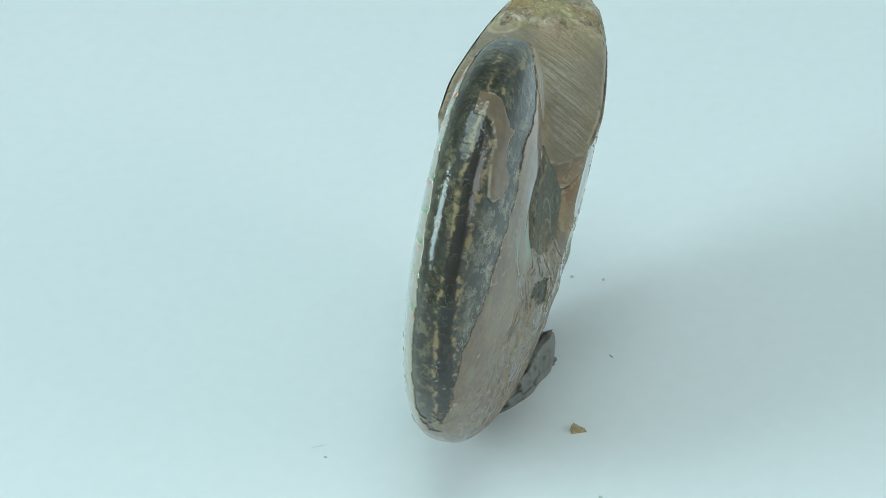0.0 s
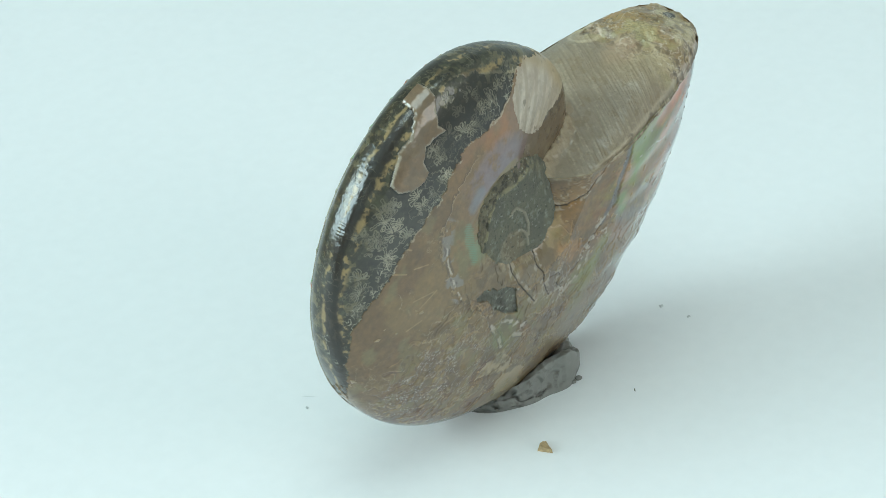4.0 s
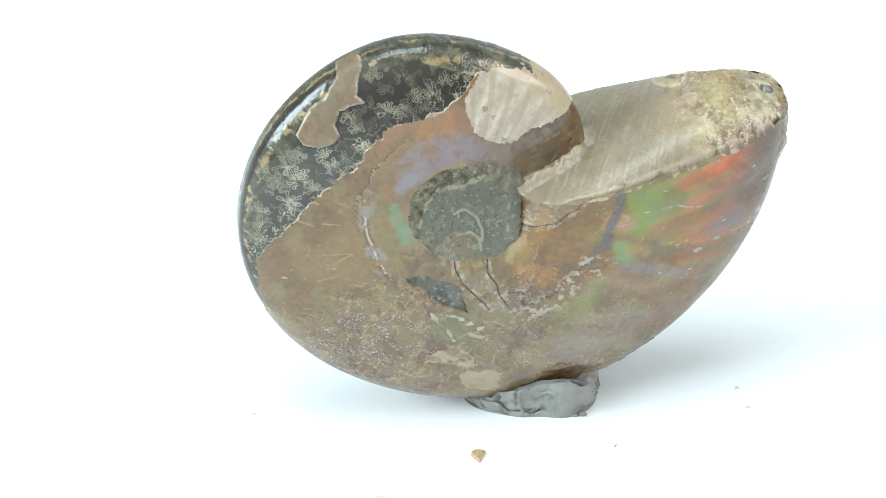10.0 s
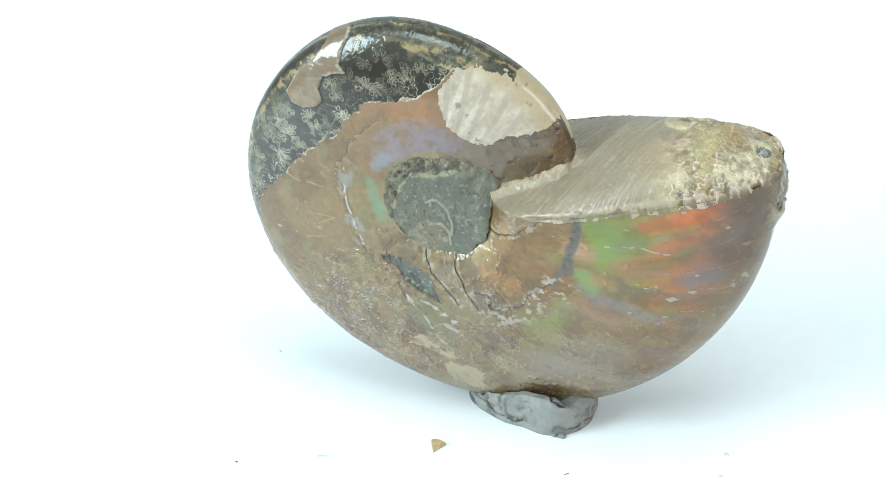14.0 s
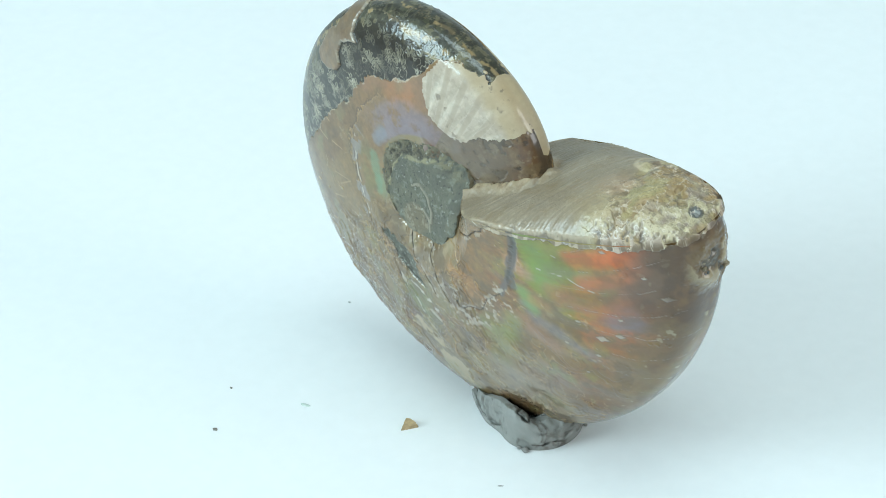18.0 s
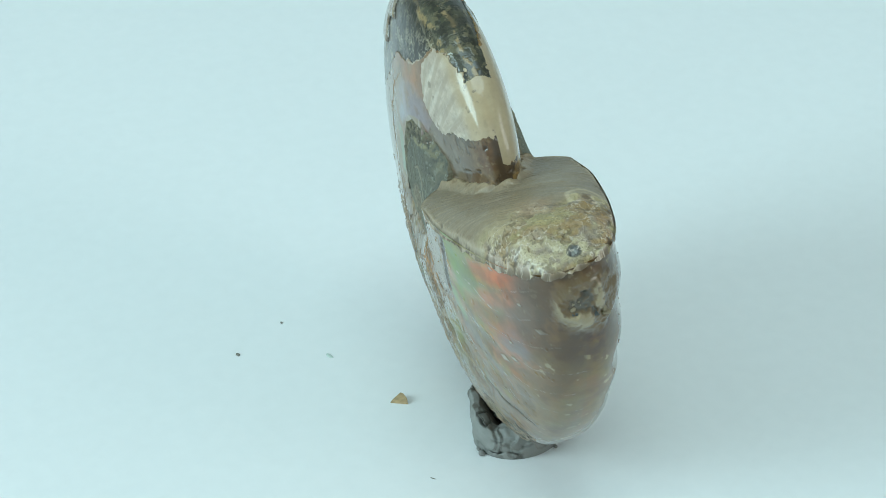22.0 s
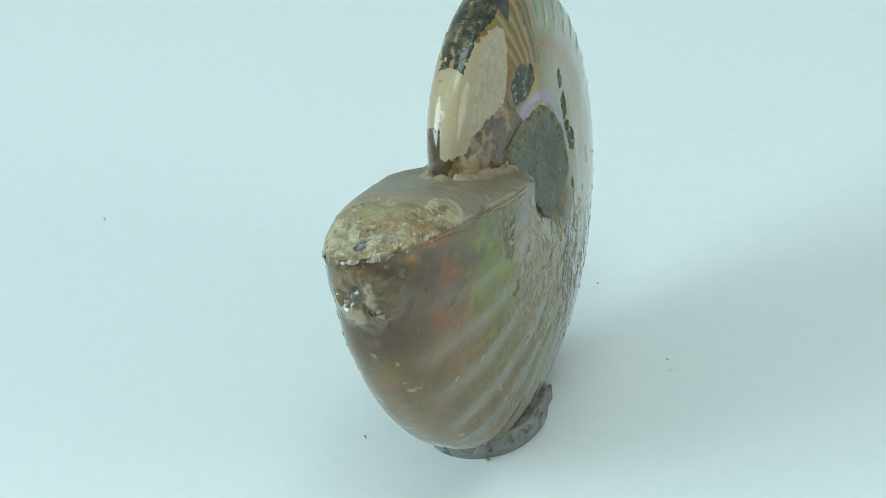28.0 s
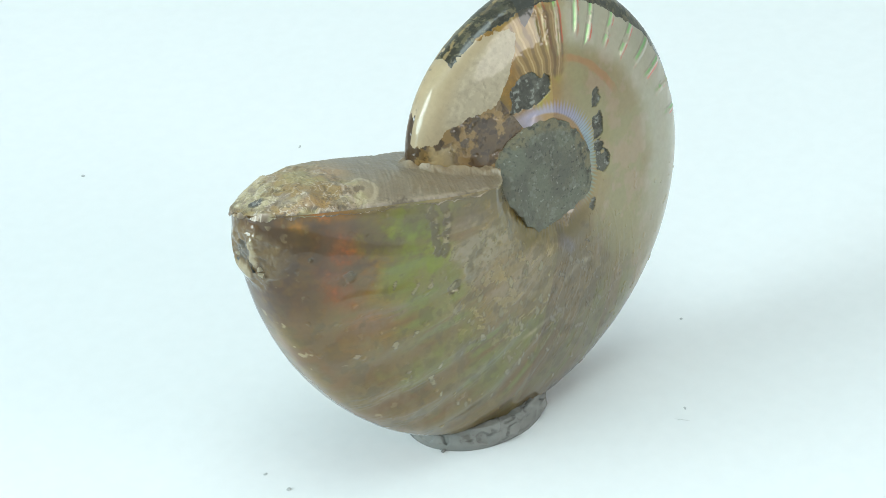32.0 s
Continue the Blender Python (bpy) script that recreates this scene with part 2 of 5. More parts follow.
def section(th, s):
    """Radius and offset from the coil plane at the angle th and at s from -1 (far umbilicus) over 0 (venter) to 1 (near umbilicus)."""
    R = spline(th, K0, K1, RADIUS)
    h = spline(th, K0, K1, HALF)
    q = np.abs(s)
    ps = np.clip(q / 0.9, 0, 1) * (math.pi / 2)
    rho = R * (INNER + (1 - INNER) * np.cos(ps) ** EV)
    w = h * np.sin(ps) ** EW
    inn = np.clip((q - 0.9) / 0.1, 0, 1)
    shoulder = INNER * R
    seat = PLUG_A * np.cos(th) + np.sqrt(PLUG_R ** 2 - (PLUG_A * np.sin(th)) ** 2) - 0.0012
    seat = np.minimum(seat, shoulder - 0.001)
    sink = np.minimum(plug_height(seat * np.cos(th), seat * np.sin(th)) - 0.0008, h - 0.0008)
    rho = np.where(q > 0.9, shoulder + (seat - shoulder) * inn, rho)
    w = np.where(q > 0.9, h + (sink - h) * (0.35 * inn + 0.65 * inn ** 2), w)
    w = w * (1 - 0.08 * (1 - sstep(0.045, 0.082, rho)) * sstep(radians(285), radians(360), th))
    # the collar rises to the plug where the whorl is thinner than it
    level = plug_height(rho * np.cos(th), rho * np.sin(th)) - 0.0007
    w = w + np.maximum(level - w, 0) * (1 - sstep(0.0315, 0.045, rho))
    return rho, np.sign(s) * w, R, h


def florets(th, rho, arc, dark, near):
    """Pale outlines of the sutures on the dark stone: ragged fans of narrow petals."""
    line = np.zeros(len(th), np.float32)
    rng = random.Random(5)
    for deg in range(60, 226, 6):
        for k in range(7):
            tc = radians(deg + rng.uniform(-4, 4))
            R = float(spline(np.array([tc]), K0, K1, RADIUS)[0])
            sc = 0.011 + k * 0.0080 + rng.uniform(-0.004, 0.004)
            keep = 0.46 if deg > 125 else (0.12 if k < 2 else 0.40)
            if rng.random() > keep or (k == 6 and deg > 150):
                continue
            r0 = rng.uniform(0.0038, 0.0068)
            n, turn, span = rng.choice((5, 6, 7)), rng.uniform(0, 6.28), rng.uniform(2.4, 4.2)
            bright = rng.uniform(0.25, 0.9)
            du, dv = (th - tc) * R * 0.86, arc - sc
            sel = np.where((np.abs(du) < 1.3 * r0) & (np.abs(dv) < 1.3 * r0) & dark)[0]
            if not len(sel):
                continue
            x, y = du[sel], dv[sel]
            x, y = x + 0.0003 * np.sin(y * 1200 + deg), y + 0.0003 * np.sin(x * 1100 + k)
            d = np.full(len(sel), 9.0, np.float32)
            for j in range(n):
                ang = turn + span * (j / (n - 1) - 0.5) + rng.uniform(-0.2, 0.2)
                length = r0 * rng.uniform(0.55, 1.1) * (1 - 0.25 * abs(j / (n - 1) - 0.5))
                cx, sy = math.cos(ang), math.sin(ang)
                along = np.clip(x * cx + y * sy, 0, length)
                wide = 0.00014 + 0.00056 * along / length + 0.00012 * np.sin(along * 3800 + j)
                d = np.minimum(d, np.hypot(x - along * cx, y - along * sy) - wide)
            line[sel] = np.maximum(line[sel], (1 - sstep(0.00012, 0.00034, np.abs(d))) * bright)
            line[sel] = np.maximum(line[sel], (d < 0) * 0.05 * bright)
    return line


# Leaf fans of the sutures on the near flank: place in the coil plane and length.
FANS = ((-0.0201, 0.0712, 0.0066), (-0.0324, 0.0722, 0.0040), (-0.0076, 0.0770, 0.0062), (0.0068, 0.0690, 0.0062), (-0.0007, 0.0675, 0.0048), (-0.0065, 0.0615, 0.0068), (-0.0156, 0.0630, 0.0050),
        (-0.0280, 0.0660, 0.0044), (-0.0362, 0.0575, 0.0088), (-0.0278, 0.0560, 0.0066), (-0.0461, 0.0535, 0.0050), (-0.0201, 0.0560, 0.0050), (-0.0109, 0.0560, 0.0044), (-0.0419, 0.0480, 0.0046),
        (-0.0392, 0.0400, 0.0044), (-0.0751, 0.0330, 0.0066), (-0.0873, 0.0245, 0.0056), (-0.0702, 0.0215, 0.0086), (-0.0811, 0.0160, 0.0072), (-0.0554, 0.0300, 0.0044), (-0.0870, -0.0140, 0.0062),
        (-0.0944, -0.0120, 0.0056), (-0.0886, 0.0030, 0.0060), (-0.0640, 0.0175, 0.0050), (-0.0690, 0.0342, 0.0046), (0.0211, 0.0735, 0.0050))


def fans(a, b, dark):
    """Pale outlines of fans of narrow rounded petals that open upwards."""
    line = np.zeros(len(a), np.float32)
    rng = random.Random(31)
    for pa, pb, size in FANS:
        sel = np.flatnonzero((np.abs(a - pa) < 1.35 * size) & (b > pb - 0.5 * size) & (b < pb + 1.35 * size) & dark)
        if not len(sel):
            continue
        x, y = a[sel] - pa, b[sel] - pb
        x, y = x + 0.0003 * np.sin(y * 1900 + 900 * pa), y + 0.0003 * np.sin(x * 1700 + 700 * pb)
        lean = 0.35 * (math.atan2(pb, pa) - math.pi / 2)
        n = rng.choice((7, 8, 9))
        d = np.full(len(sel), 9.0, np.float32)
        for j in range(n):
            k = j / (n - 1) - 0.5
            ang = math.pi / 2 + lean + 3.5 * k + rng.uniform(-0.22, 0.22)
            length = size * (1.05 - 0.9 * abs(k)) * rng.uniform(0.5, 1.15)
            cx, sy = math.cos(ang), math.sin(ang)
            along = np.clip(x * cx + y * sy, 0.22 * size, length)
            wide = 0.00012 + rng.uniform(0.00035, 0.00075) * (along - 0.22 * size) / max(length - 0.22 * size, 1e-5)
            d = np.minimum(d, np.hypot(x - along * cx, y - along * sy) - wide)
        bright = rng.uniform(0.45, 0.85)
        line[sel] = np.maximum(line[sel], (1 - sstep(0.00014, 0.00040, np.abs(d))) * bright)
    return line


def ammonite():
    root = tagged(new("ammonite"), "polished brown ammonite fossil with dark sutures and iridescent nacre", "fossil")
    base = np.array((CEN[0], CEN[1], 0.0))
    u = np.linspace(0, 1, NU)
    s = np.linspace(-1, 1, NV)
    s = np.sign(s) * np.abs(s) ** 1.06
    UU, SS = [g.ravel() for g in np.meshgrid(u, s, indexing="ij")]
    _, w_end, _, h_end = section(np.full(len(SS), radians(371.2)), SS)
    end = radians(371.2) - radians(2.0) * w_end / h_end
    TH = radians(8) + (end - radians(8)) * UU
    rho, w, R, h = section(TH, SS)
    rho, w, R, h, TH, SS, end = [v.astype(np.float32) for v in (rho, w, R, h, TH, SS, end)]
    a, b = rho * np.cos(TH), rho * np.sin(TH)
    P = np.stack([a, b, w], 1)
    SKIN.append(P)
    N = grid_normals(P, NU, NV)
    if (N[NV * (NU // 2) + NV // 2] * P[NV * (NU // 2) + NV // 2]).sum() < 0:
        N = -N
    G = P.reshape(NU, NV, 3)
    step = np.linalg.norm(np.diff(G, axis=1), axis=2)
    arc = np.concatenate([np.zeros((NU, 1)), np.cumsum(step, 1)], 1)
    arc = (arc - arc[:, NV // 2:NV // 2 + 1]).ravel()
    deg = np.degrees(TH)
    near, far = w > 0, w < 0
    arc, N = arc.astype(np.float32), N.astype(np.float32)

    f1, f2, f3 = fbm(P, 45, 4, 1), fbm(P, 160, 4, 2), fbm(P, 520, 4, 3)
    f4 = fbm(P, 95, 4, 9)
    rag = 0.0034 * (fbm(P, 480, 3, 25) - 0.5)
    ja = a + 0.0060 * (fbm(P, 130, 4, 21) - 0.5) + rag
    jb = b + 0.0060 * (fbm(P, 130, 4, 22) - 0.5) - rag
    jr = 0.0066 * (fbm(P, 120, 4, 23) - 0.5) + rag
    jt = 9.0 * (fbm(P, 140, 4, 24) - 0.5)

    # dark suture zone: along the outer rim from the cream patch down to the lower left
    rb_near = np.interp(deg + jt * 0.4, (56, 68, 78, 84, 93, 105, 123, 141, 149, 159, 171, 183, 191, 203, 214, 223),
                        (0.0757, 0.0742, 0.0707, 0.0616, 0.0537, 0.0527, 0.055, 0.0547, 0.053, 0.058, 0.067, 0.0766, 0.0907, 0.1015, 0.1076, 0.113))
    rb_far = np.interp(deg + jt * 0.4, (55, 80, 93, 102, 142, 167, 192, 210, 226), (0.0752, 0.0756, 0.0772, 0.0783, 0.0815, 0.0915, 0.0981, 0.1055, 0.113))
    rb_near, rb_far = rb_near.astype(np.float32), rb_far.astype(np.float32)
    dark = np.where(near, rho + jr > rb_near, rho + jr * 0.6 > rb_far) & (deg + jt * 0.5 > 56) & (deg + jt < 226)

    early = deg < 180
    cream_n = poly_sd(ja, jb, ((0.0074, 0.0597), (0.0085, 0.0531), (0.0114, 0.0419), (0.0165, 0.0372), (0.0241, 0.0317), (0.0319, 0.0314), (0.037, 0.0346),
                               (0.0486, 0.038), (0.0615, 0.0413), (0.085, 0.040), (0.075, 0.075), (0.0434, 0.080), (0.0283, 0.0690), (0.0149, 0.0691)))
    cream_f = poly_sd(ja, jb, ((0.085, 0.033), (0.0600, 0.0275), (0.0544, 0.0338), (0.0422, 0.0381), (0.0272, 0.0393), (0.0187, 0.0504), (0.0066, 0.0681),
                               (0.0159, 0.0735), (0.0304, 0.069), (0.0412, 0.066), (0.075, 0.085)))
    cream = np.where(near, cream_n < 0, cream_f < 0) & early & ~dark
    ka, kb = a + 0.35 * (ja - a), b + 0.35 * (jb - b)
    flake_d = poly_sd(ka, kb, ((-0.0384, 0.0830), (-0.0384, 0.0761), (-0.0404, 0.0711), (-0.0414, 0.0649), (-0.0379, 0.0613), (-0.0443, 0.0601), (-0.0496, 0.0575), (-0.0527, 0.0509),
                               (-0.0503, 0.0456), (-0.0534, 0.0421), (-0.0612, 0.0395), (-0.0672, 0.0408), (-0.0697, 0.0450), (-0.0676, 0.0505), (-0.0630, 0.0582), (-0.0563, 0.0635), (-0.0529, 0.0679),
                               (-0.0500, 0.0719), (-0.0470, 0.0830)))
    flake = (w > -0.001) & (flake_d < 0)
    flake &= early
    dark &= ~flake
    patch_n = near & ~early & (poly_sd(ja, jb, ((-0.0239, -0.033), (-0.0131, -0.0331), (0.0013, -0.0387), (0.0069, -0.0564), (-0.0068, -0.0496))) < 0)
    patch_f = far & early & (poly_sd(ja, jb, ((0.0172, 0.0456), (0.0093, 0.0499), (-0.0035, 0.0456), (-0.0018, 0.0370), (0.0050, 0.0330), (0.0196, 0.0335))) < 0.0005)
    for px, py, pr in ((-0.0308, 0.0105, 0.0046), (-0.0304, -0.0010, 0.0026), (-0.0311, -0.0085, 0.0042), (-0.0191, -0.0270, 0.0020), (-0.0319, 0.0240, 0.0028)):
        patch_f |= far & (np.hypot(ja - px, (jb - py) * 0.7) < pr)
    matrix = patch_n | patch_f
    sut = np.maximum(florets(TH, rho, arc, dark, near), fans(a, b, dark & near))
    curly = sstep(0.022, 0.008, np.abs(fbm(P, 170, 4, 27) - 0.5)) * sstep(0.020, 0.006, rho - rb_near) * near
    curly = np.maximum(curly, 0.5 * sstep(0.020, 0.008, np.abs(fbm(P, 150, 4, 28) - 0.5)) * sstep(0.5, 0.6, f1))
    sut = np.maximum(sut, 0.6 * curly * dark)

    # --- stains ---
    col = np.tile(np.array((0.215, 0.165, 0.105), np.float32), (len(P), 1))
    blend(col, sstep(0.42, 0.72, f1), (0.27, 0.20, 0.12))
    blend(col, 0.7 * sstep(0.5, 0.75, f2), (0.16, 0.125, 0.075))
    blend(col, 0.55 * sstep(0.52, 0.75, f4), (0.29, 0.245, 0.17))
    farw = sstep(0.006, -0.012, w)
    blend(col, farw * (0.45 + 0.4 * sstep(0.35, 0.65, f1)), (0.185, 0.185, 0.105))
    # growth bands: curved streaks of green, red and mauve towards the mouth
    band = TH - np.radians(22 + 40 * sstep(342, 292, deg)) * (rho / R - 0.85) + 0.06 * (f1 - 0.5)
    st = fbm(np.stack([band * 9, rho * 14, w * 40], 1), 1.6, 3, 31)
    lay = fbm(np.stack([band * 17, rho * 20, w * 70 + 5], 1), 1.5, 3, 32)
    hair = fbm(np.stack([band * 60, rho * 60, w * 70 + 5], 1), 1.6, 3, 33)
    mouth = sstep(300, 352, deg)
    hue = rho + 0.012 * (st - 0.5) + 0.003 * (f2 - 0.5) - 0.0038 * np.sin(band * 52 + 1.0)
    mouth = mouth * sstep(0.006, 0.018, np.abs(w))
    g = mouth * sstep(0.078, 0.086, hue) * sstep(0.122, 0.110, hue)
    r_ = mouth * sstep(0.110, 0.122, hue) * sstep(0.152, 0.142, hue)
    hi = sstep(330, 360, deg)
    blend(col, sstep(300, 352, deg) * sstep(0.142, 0.152, hue) * 0.85, (0.145, 0.085, 0.048))
    blend(col, g * (0.28 + 0.66 * hi) * np.where(far, 0.65, 1.0), (0.185, 0.235, 0.030))
    blend(col, r_ * (0.18 + 0.66 * hi) * np.where(far, 0.55, 0.95) * sstep(0.30, 0.52, st), (0.52, 0.165, 0.045))
    blend(col, hi * sstep(0.106, 0.116, hue) * sstep(0.126, 0.118, hue) * 0.6, (0.48, 0.27, 0.04))
    late = sstep(225, 300, deg) * sstep(0.05, 0.075, rho)
    blend(col, 0.55 * late * sstep(0.52, 0.68, lay), (0.235, 0.215, 0.200))
    blend(col, 0.60 * late * sstep(0.44, 0.30, lay), (0.185, 0.095, 0.045))
    blend(col, 0.45 * late * sstep(0.55, 0.72, st) * near, (0.215, 0.215, 0.235))
    blend(col, 0.55 * late * sstep(0.52, 0.70, f4) * sstep(0.012, 0.024, np.abs(w)), (0.185, 0.215, 0.075))
    blend(col, 0.30 * late * sstep(0.44, 0.28, st), (0.27, 0.140, 0.085))
    blend(col, 0.14 * late * sstep(262, 290, deg) * sstep(0.62, 0.75, hair), (0.40, 0.35, 0.27))
    # iridescent collar of the umbilicus
    collar = sstep(0.044, 0.034, rho)
    blend(col, collar * near * sstep(40, 60, deg) * sstep(150, 120, deg) * 0.65 * sstep(0.3, 0.5, f2), (0.22, 0.185, 0.25))
    blend(col, collar * near * sstep(155, 175, deg) * sstep(225, 200, deg) * sstep(0.4, 0.6, f2) * 0.6, (0.17, 0.25, 0.15))
    blend(col, collar * far * sstep(40, 70, deg) * sstep(190, 150, deg) * 0.7, (0.27, 0.27, 0.34))
    # pale worn veins and flecks on the middle of the flank
    ridge = 1 - np.abs(2 * fbm(P, 120, 6, 41) - 1) * 8
    vein = np.clip(ridge, 0, 1) * sstep(0.42, 0.56, fbm(P, 40, 3, 42)) * sstep(205, 235, deg) * sstep(338, 318, deg) * near * (rho < 0.97 * R)
    blend(col, near * sstep(212, 232, deg) * sstep(285, 262, deg) * sstep(0.066, 0.076, rho) * sstep(0.5, 0.36, fbm(P, 110, 4, 45)) * 0.7, (0.15, 0.070, 0.045))
    vein = vein * sstep(0.42, 0.54, f3)
    blend(col, 0.7 * vein, (0.45, 0.385, 0.30))
    crust = far * sstep(285, 330, deg) * sstep(0.092, 0.075, rho) * sstep(0.46, 0.58, fbm(P, 110, 5, 43))
    blend(col, crust * 0.8, (0.40, 0.37, 0.28))
    vein2 = far * sstep(205, 240, deg) * sstep(350, 325, deg) * sstep(0.60, 0.68, lay * 0.5 + hair * 0.3 + 0.2 * f3 + 0.06) * sstep(0.035, 0.05, rho)
    blend(col, 0.10 * vein2, (0.42, 0.35, 0.21))
    fleck = (fbm(P, 300, 2, 44) > 0.80) & (deg > 200) & (rho < 0.97 * R)
    blend(col, fleck * 0.8, (0.46, 0.43, 0.36))
    for px, py, pr, sd in ((0.1230, -0.0359, 0.0024, 1), (0.1308, -0.0333, 0.0018, 1), (0.1110, -0.0287, 0.0014, 1), (0.1545, -0.0048, 0.0026, 1), (0.0980, 0.0020, 0.0012, 1), (0.1385, -0.0290, 0.0012, 1),
                           (0.1160, -0.0520, 0.0011, 1), (0.1294, -0.0483, 0.0022, -1), (0.1231, -0.0097, 0.0030, -1), (0.1020, 0.0010, 0.0028, -1), (0.1100, -0.0400, 0.0012, -1), (0.0900, -0.0300, 0.0016, -1)):
        dd = np.abs(a - px) * 0.75 + np.abs(b - py) * 1.25 + 0.0008 * (f2 - 0.5) + np.where((w * sd > 0) & ~early, 0, 9)
        blend(col, sstep(pr * 1.15, pr * 0.8, dd) * 0.75, (0.40, 0.36, 0.30))
        blend(col, sstep(pr * 0.45, 0, np.abs(dd - pr)) * 0.5, (0.10, 0.085, 0.06))
    thin = sstep(0.010, 0.003, np.abs(fbm(P, 75, 5, 81) - 0.5)) * sstep(0.40, 0.55, fbm(P, 30, 2, 82))
    blend(col, thin * near * sstep(150, 200, deg) * sstep(335, 305, deg) * sstep(0.042, 0.052, rho) * 0.5, (0.42, 0.355, 0.27))
    blend(col, sstep(0.007, 0.002, np.abs(fbm(P, 60, 5, 83) - 0.47)) * near * sstep(200, 230, deg) * sstep(335, 310, deg) * 0.6, (0.10, 0.065, 0.045))
    peel = np.zeros(len(P))
    q6 = fbm(P, 40, 4, 84) + 0.025 * (f3 - 0.5)
    zone = near * sstep(205, 228, deg) * sstep(345, 325, deg) * sstep(0.96, 0.90, rho / R)
    for lev, tone in ((0.44, (0.205, 0.150, 0.095)), (0.52, (0.30, 0.24, 0.165)), (0.58, (0.215, 0.195, 0.115))):
        blend(col, zone * (q6 > lev) * 0.45, tone)
        rim_l = sstep(0.008, 0.002, np.abs(q6 - lev)) * zone
        blend(col, rim_l * 0.65 * sstep(0.40, 0.52, f2), (0.50, 0.43, 0.33))
        blend(col, sstep(0.007, 0.002, np.abs(q6 - lev + 0.010)) * zone * 0.65, (0.085, 0.055, 0.038))
        peel += (q6 > lev) * zone
    ringed = rho - (0.0445 + 0.012 * (f4 - 0.5) + 0.006 * (f3 - 0.5))
    rz = near * sstep(105, 130, deg) * sstep(345, 330, deg)
    blend(col, rz * (ringed < 0) * 0.35, (0.26, 0.215, 0.165))
    blend(col, rz * sstep(0.0012, 0.0003, np.abs(ringed)) * 0.5, (0.46, 0.40, 0.31))
    blend(col, rz * sstep(0.0010, 0.0003, np.abs(ringed - 0.0012)) * 0.6, (0.10, 0.070, 0.048))
    peel -= 0.8 * rz * (ringed < 0)
    zf = far * sstep(225, 250, deg) * sstep(358, 335, deg) * sstep(0.105, 0.080, rho) * 0.75
    q7 = 0.25 * lay + 0.75 * fbm(P, 110, 5, 85)
    blend(col, zf * (q7 > 0.56) * 0.55, (0.35, 0.30, 0.195))
    blend(col, zf * sstep(0.010, 0.002, np.abs(q7 - 0.56)) * 0.6, (0.44, 0.385, 0.27))
    blend(col, zf * sstep(0.008, 0.002, np.abs(q7 - 0.548)) * 0.55, (0.08, 0.06, 0.035))
    peel += zf * (q7 > 0.56)
    pale = near & ~early & (np.minimum(poly_sd(ja, jb, ((-0.0104, -0.0816), (0.002, -0.0816), (0.011, -0.0898), (0.009, -0.099), (0.0, -0.092), (-0.0125, -0.0910))),
                                       poly_sd(ja, jb, ((0.011, -0.0955), (0.0246, -0.1014), (0.022, -0.1177), (0.006, -0.1120), (0.003, -0.1010)))) < 0)
    blend(col, pale * 0.85, (0.44, 0.37, 0.26))
    # seam across the flank and the cracks beside it
    seam = line_d(ja, jb, ((0.0800, 0.0167), (0.0766, -0.0044), (0.072, -0.0230))) * np.where(near & ~early, 1, 99)
    blend(col, 0.75 * sstep(0.0032, 0.0014, seam) * sstep(0.3, 0.5, f2), (0.12, 0.115, 0.115))
    seam_f = line_d(ja, jb, ((0.0915, 0.0160), (0.0870, -0.0120))) * np.where(far & ~early, 1, 99)
    blend(col, 0.8 * sstep(0.0040, 0.0026, seam_f), (0.17, 0.14, 0.09))
    crack = line_d(ka, kb, ((0.0329, -0.0082), (0.0375, -0.0086), (0.0458, -0.0048), (0.0549, 0.0025), (0.0642, 0.0106), (0.0790, 0.0165)))
    for pts in (((0.0003, -0.0250), (0.0011, -0.0312), (0.0033, -0.0372), (0.0099, -0.0448), (0.0169, -0.0534)),
                ((0.0157, -0.0240), (0.0156, -0.0310), (0.0192, -0.0366), (0.0208, -0.0443), (0.0274, -0.0551)),
                ((0.0649, -0.0301), (0.0540, -0.0393), (0.0475, -0.0490), (0.0393, -0.0505), (0.0338, -0.0544)),
                ((0.0249, -0.0430), (0.0319, -0.0430), (0.0340, -0.0467), (0.0322, -0.0502), (0.0366, -0.0549))):
        crack = np.minimum(crack, line_d(ka, kb, pts))
    crack = crack * np.where(near & ~early, 1, 99)
    blend(col, 0.6 * sstep(0.00040, 0.00012, crack), (0.06, 0.045, 0.03))
    # stained calcite that closes the whorl below the cream patch
    low = early & (deg < 60) & ~cream & ~dark
    blend(col, low * 0.9, (0.175, 0.145, 0.105))
    blend(col, low * sstep(0.48, 0.62, f4) * 0.8, (0.135, 0.085, 0.042))
    blend(col, low * sstep(0.50, 0.62, f2) * 0.85, (0.055, 0.036, 0.020))
    blend(col, low * sstep(0.58, 0.64, fbm(P, 150, 5, 92)) * 0.6, (0.27, 0.245, 0.19))
    blend(col, low * sstep(0.55, 0.66, fbm(P, 240, 4, 91)) * 0.3 * sstep(0.040, 0.05, rho), (0.30, 0.27, 0.21))
    blend(col, low * far * sstep(0.48, 0.58, fbm(P, 85, 4, 94)) * 0.75, (0.34, 0.255, 0.150))
    # far flank: tan translucent shell under the cream patch
    amber = far * sstep(55, 65, deg) * sstep(118, 96, deg + 2 * jt) * ~dark * ~cream
    blend(col, amber * 0.5, (0.33, 0.25, 0.13))
    # dark stone
    blend(col, dark * 1.0, (0.040, 0.037, 0.031))
    blend(col, dark * sstep(0.35, 0.6, f2 + 0.25 * sstep(120, 150, deg) - 0.05) * 0.8, (0.062, 0.060, 0.053))
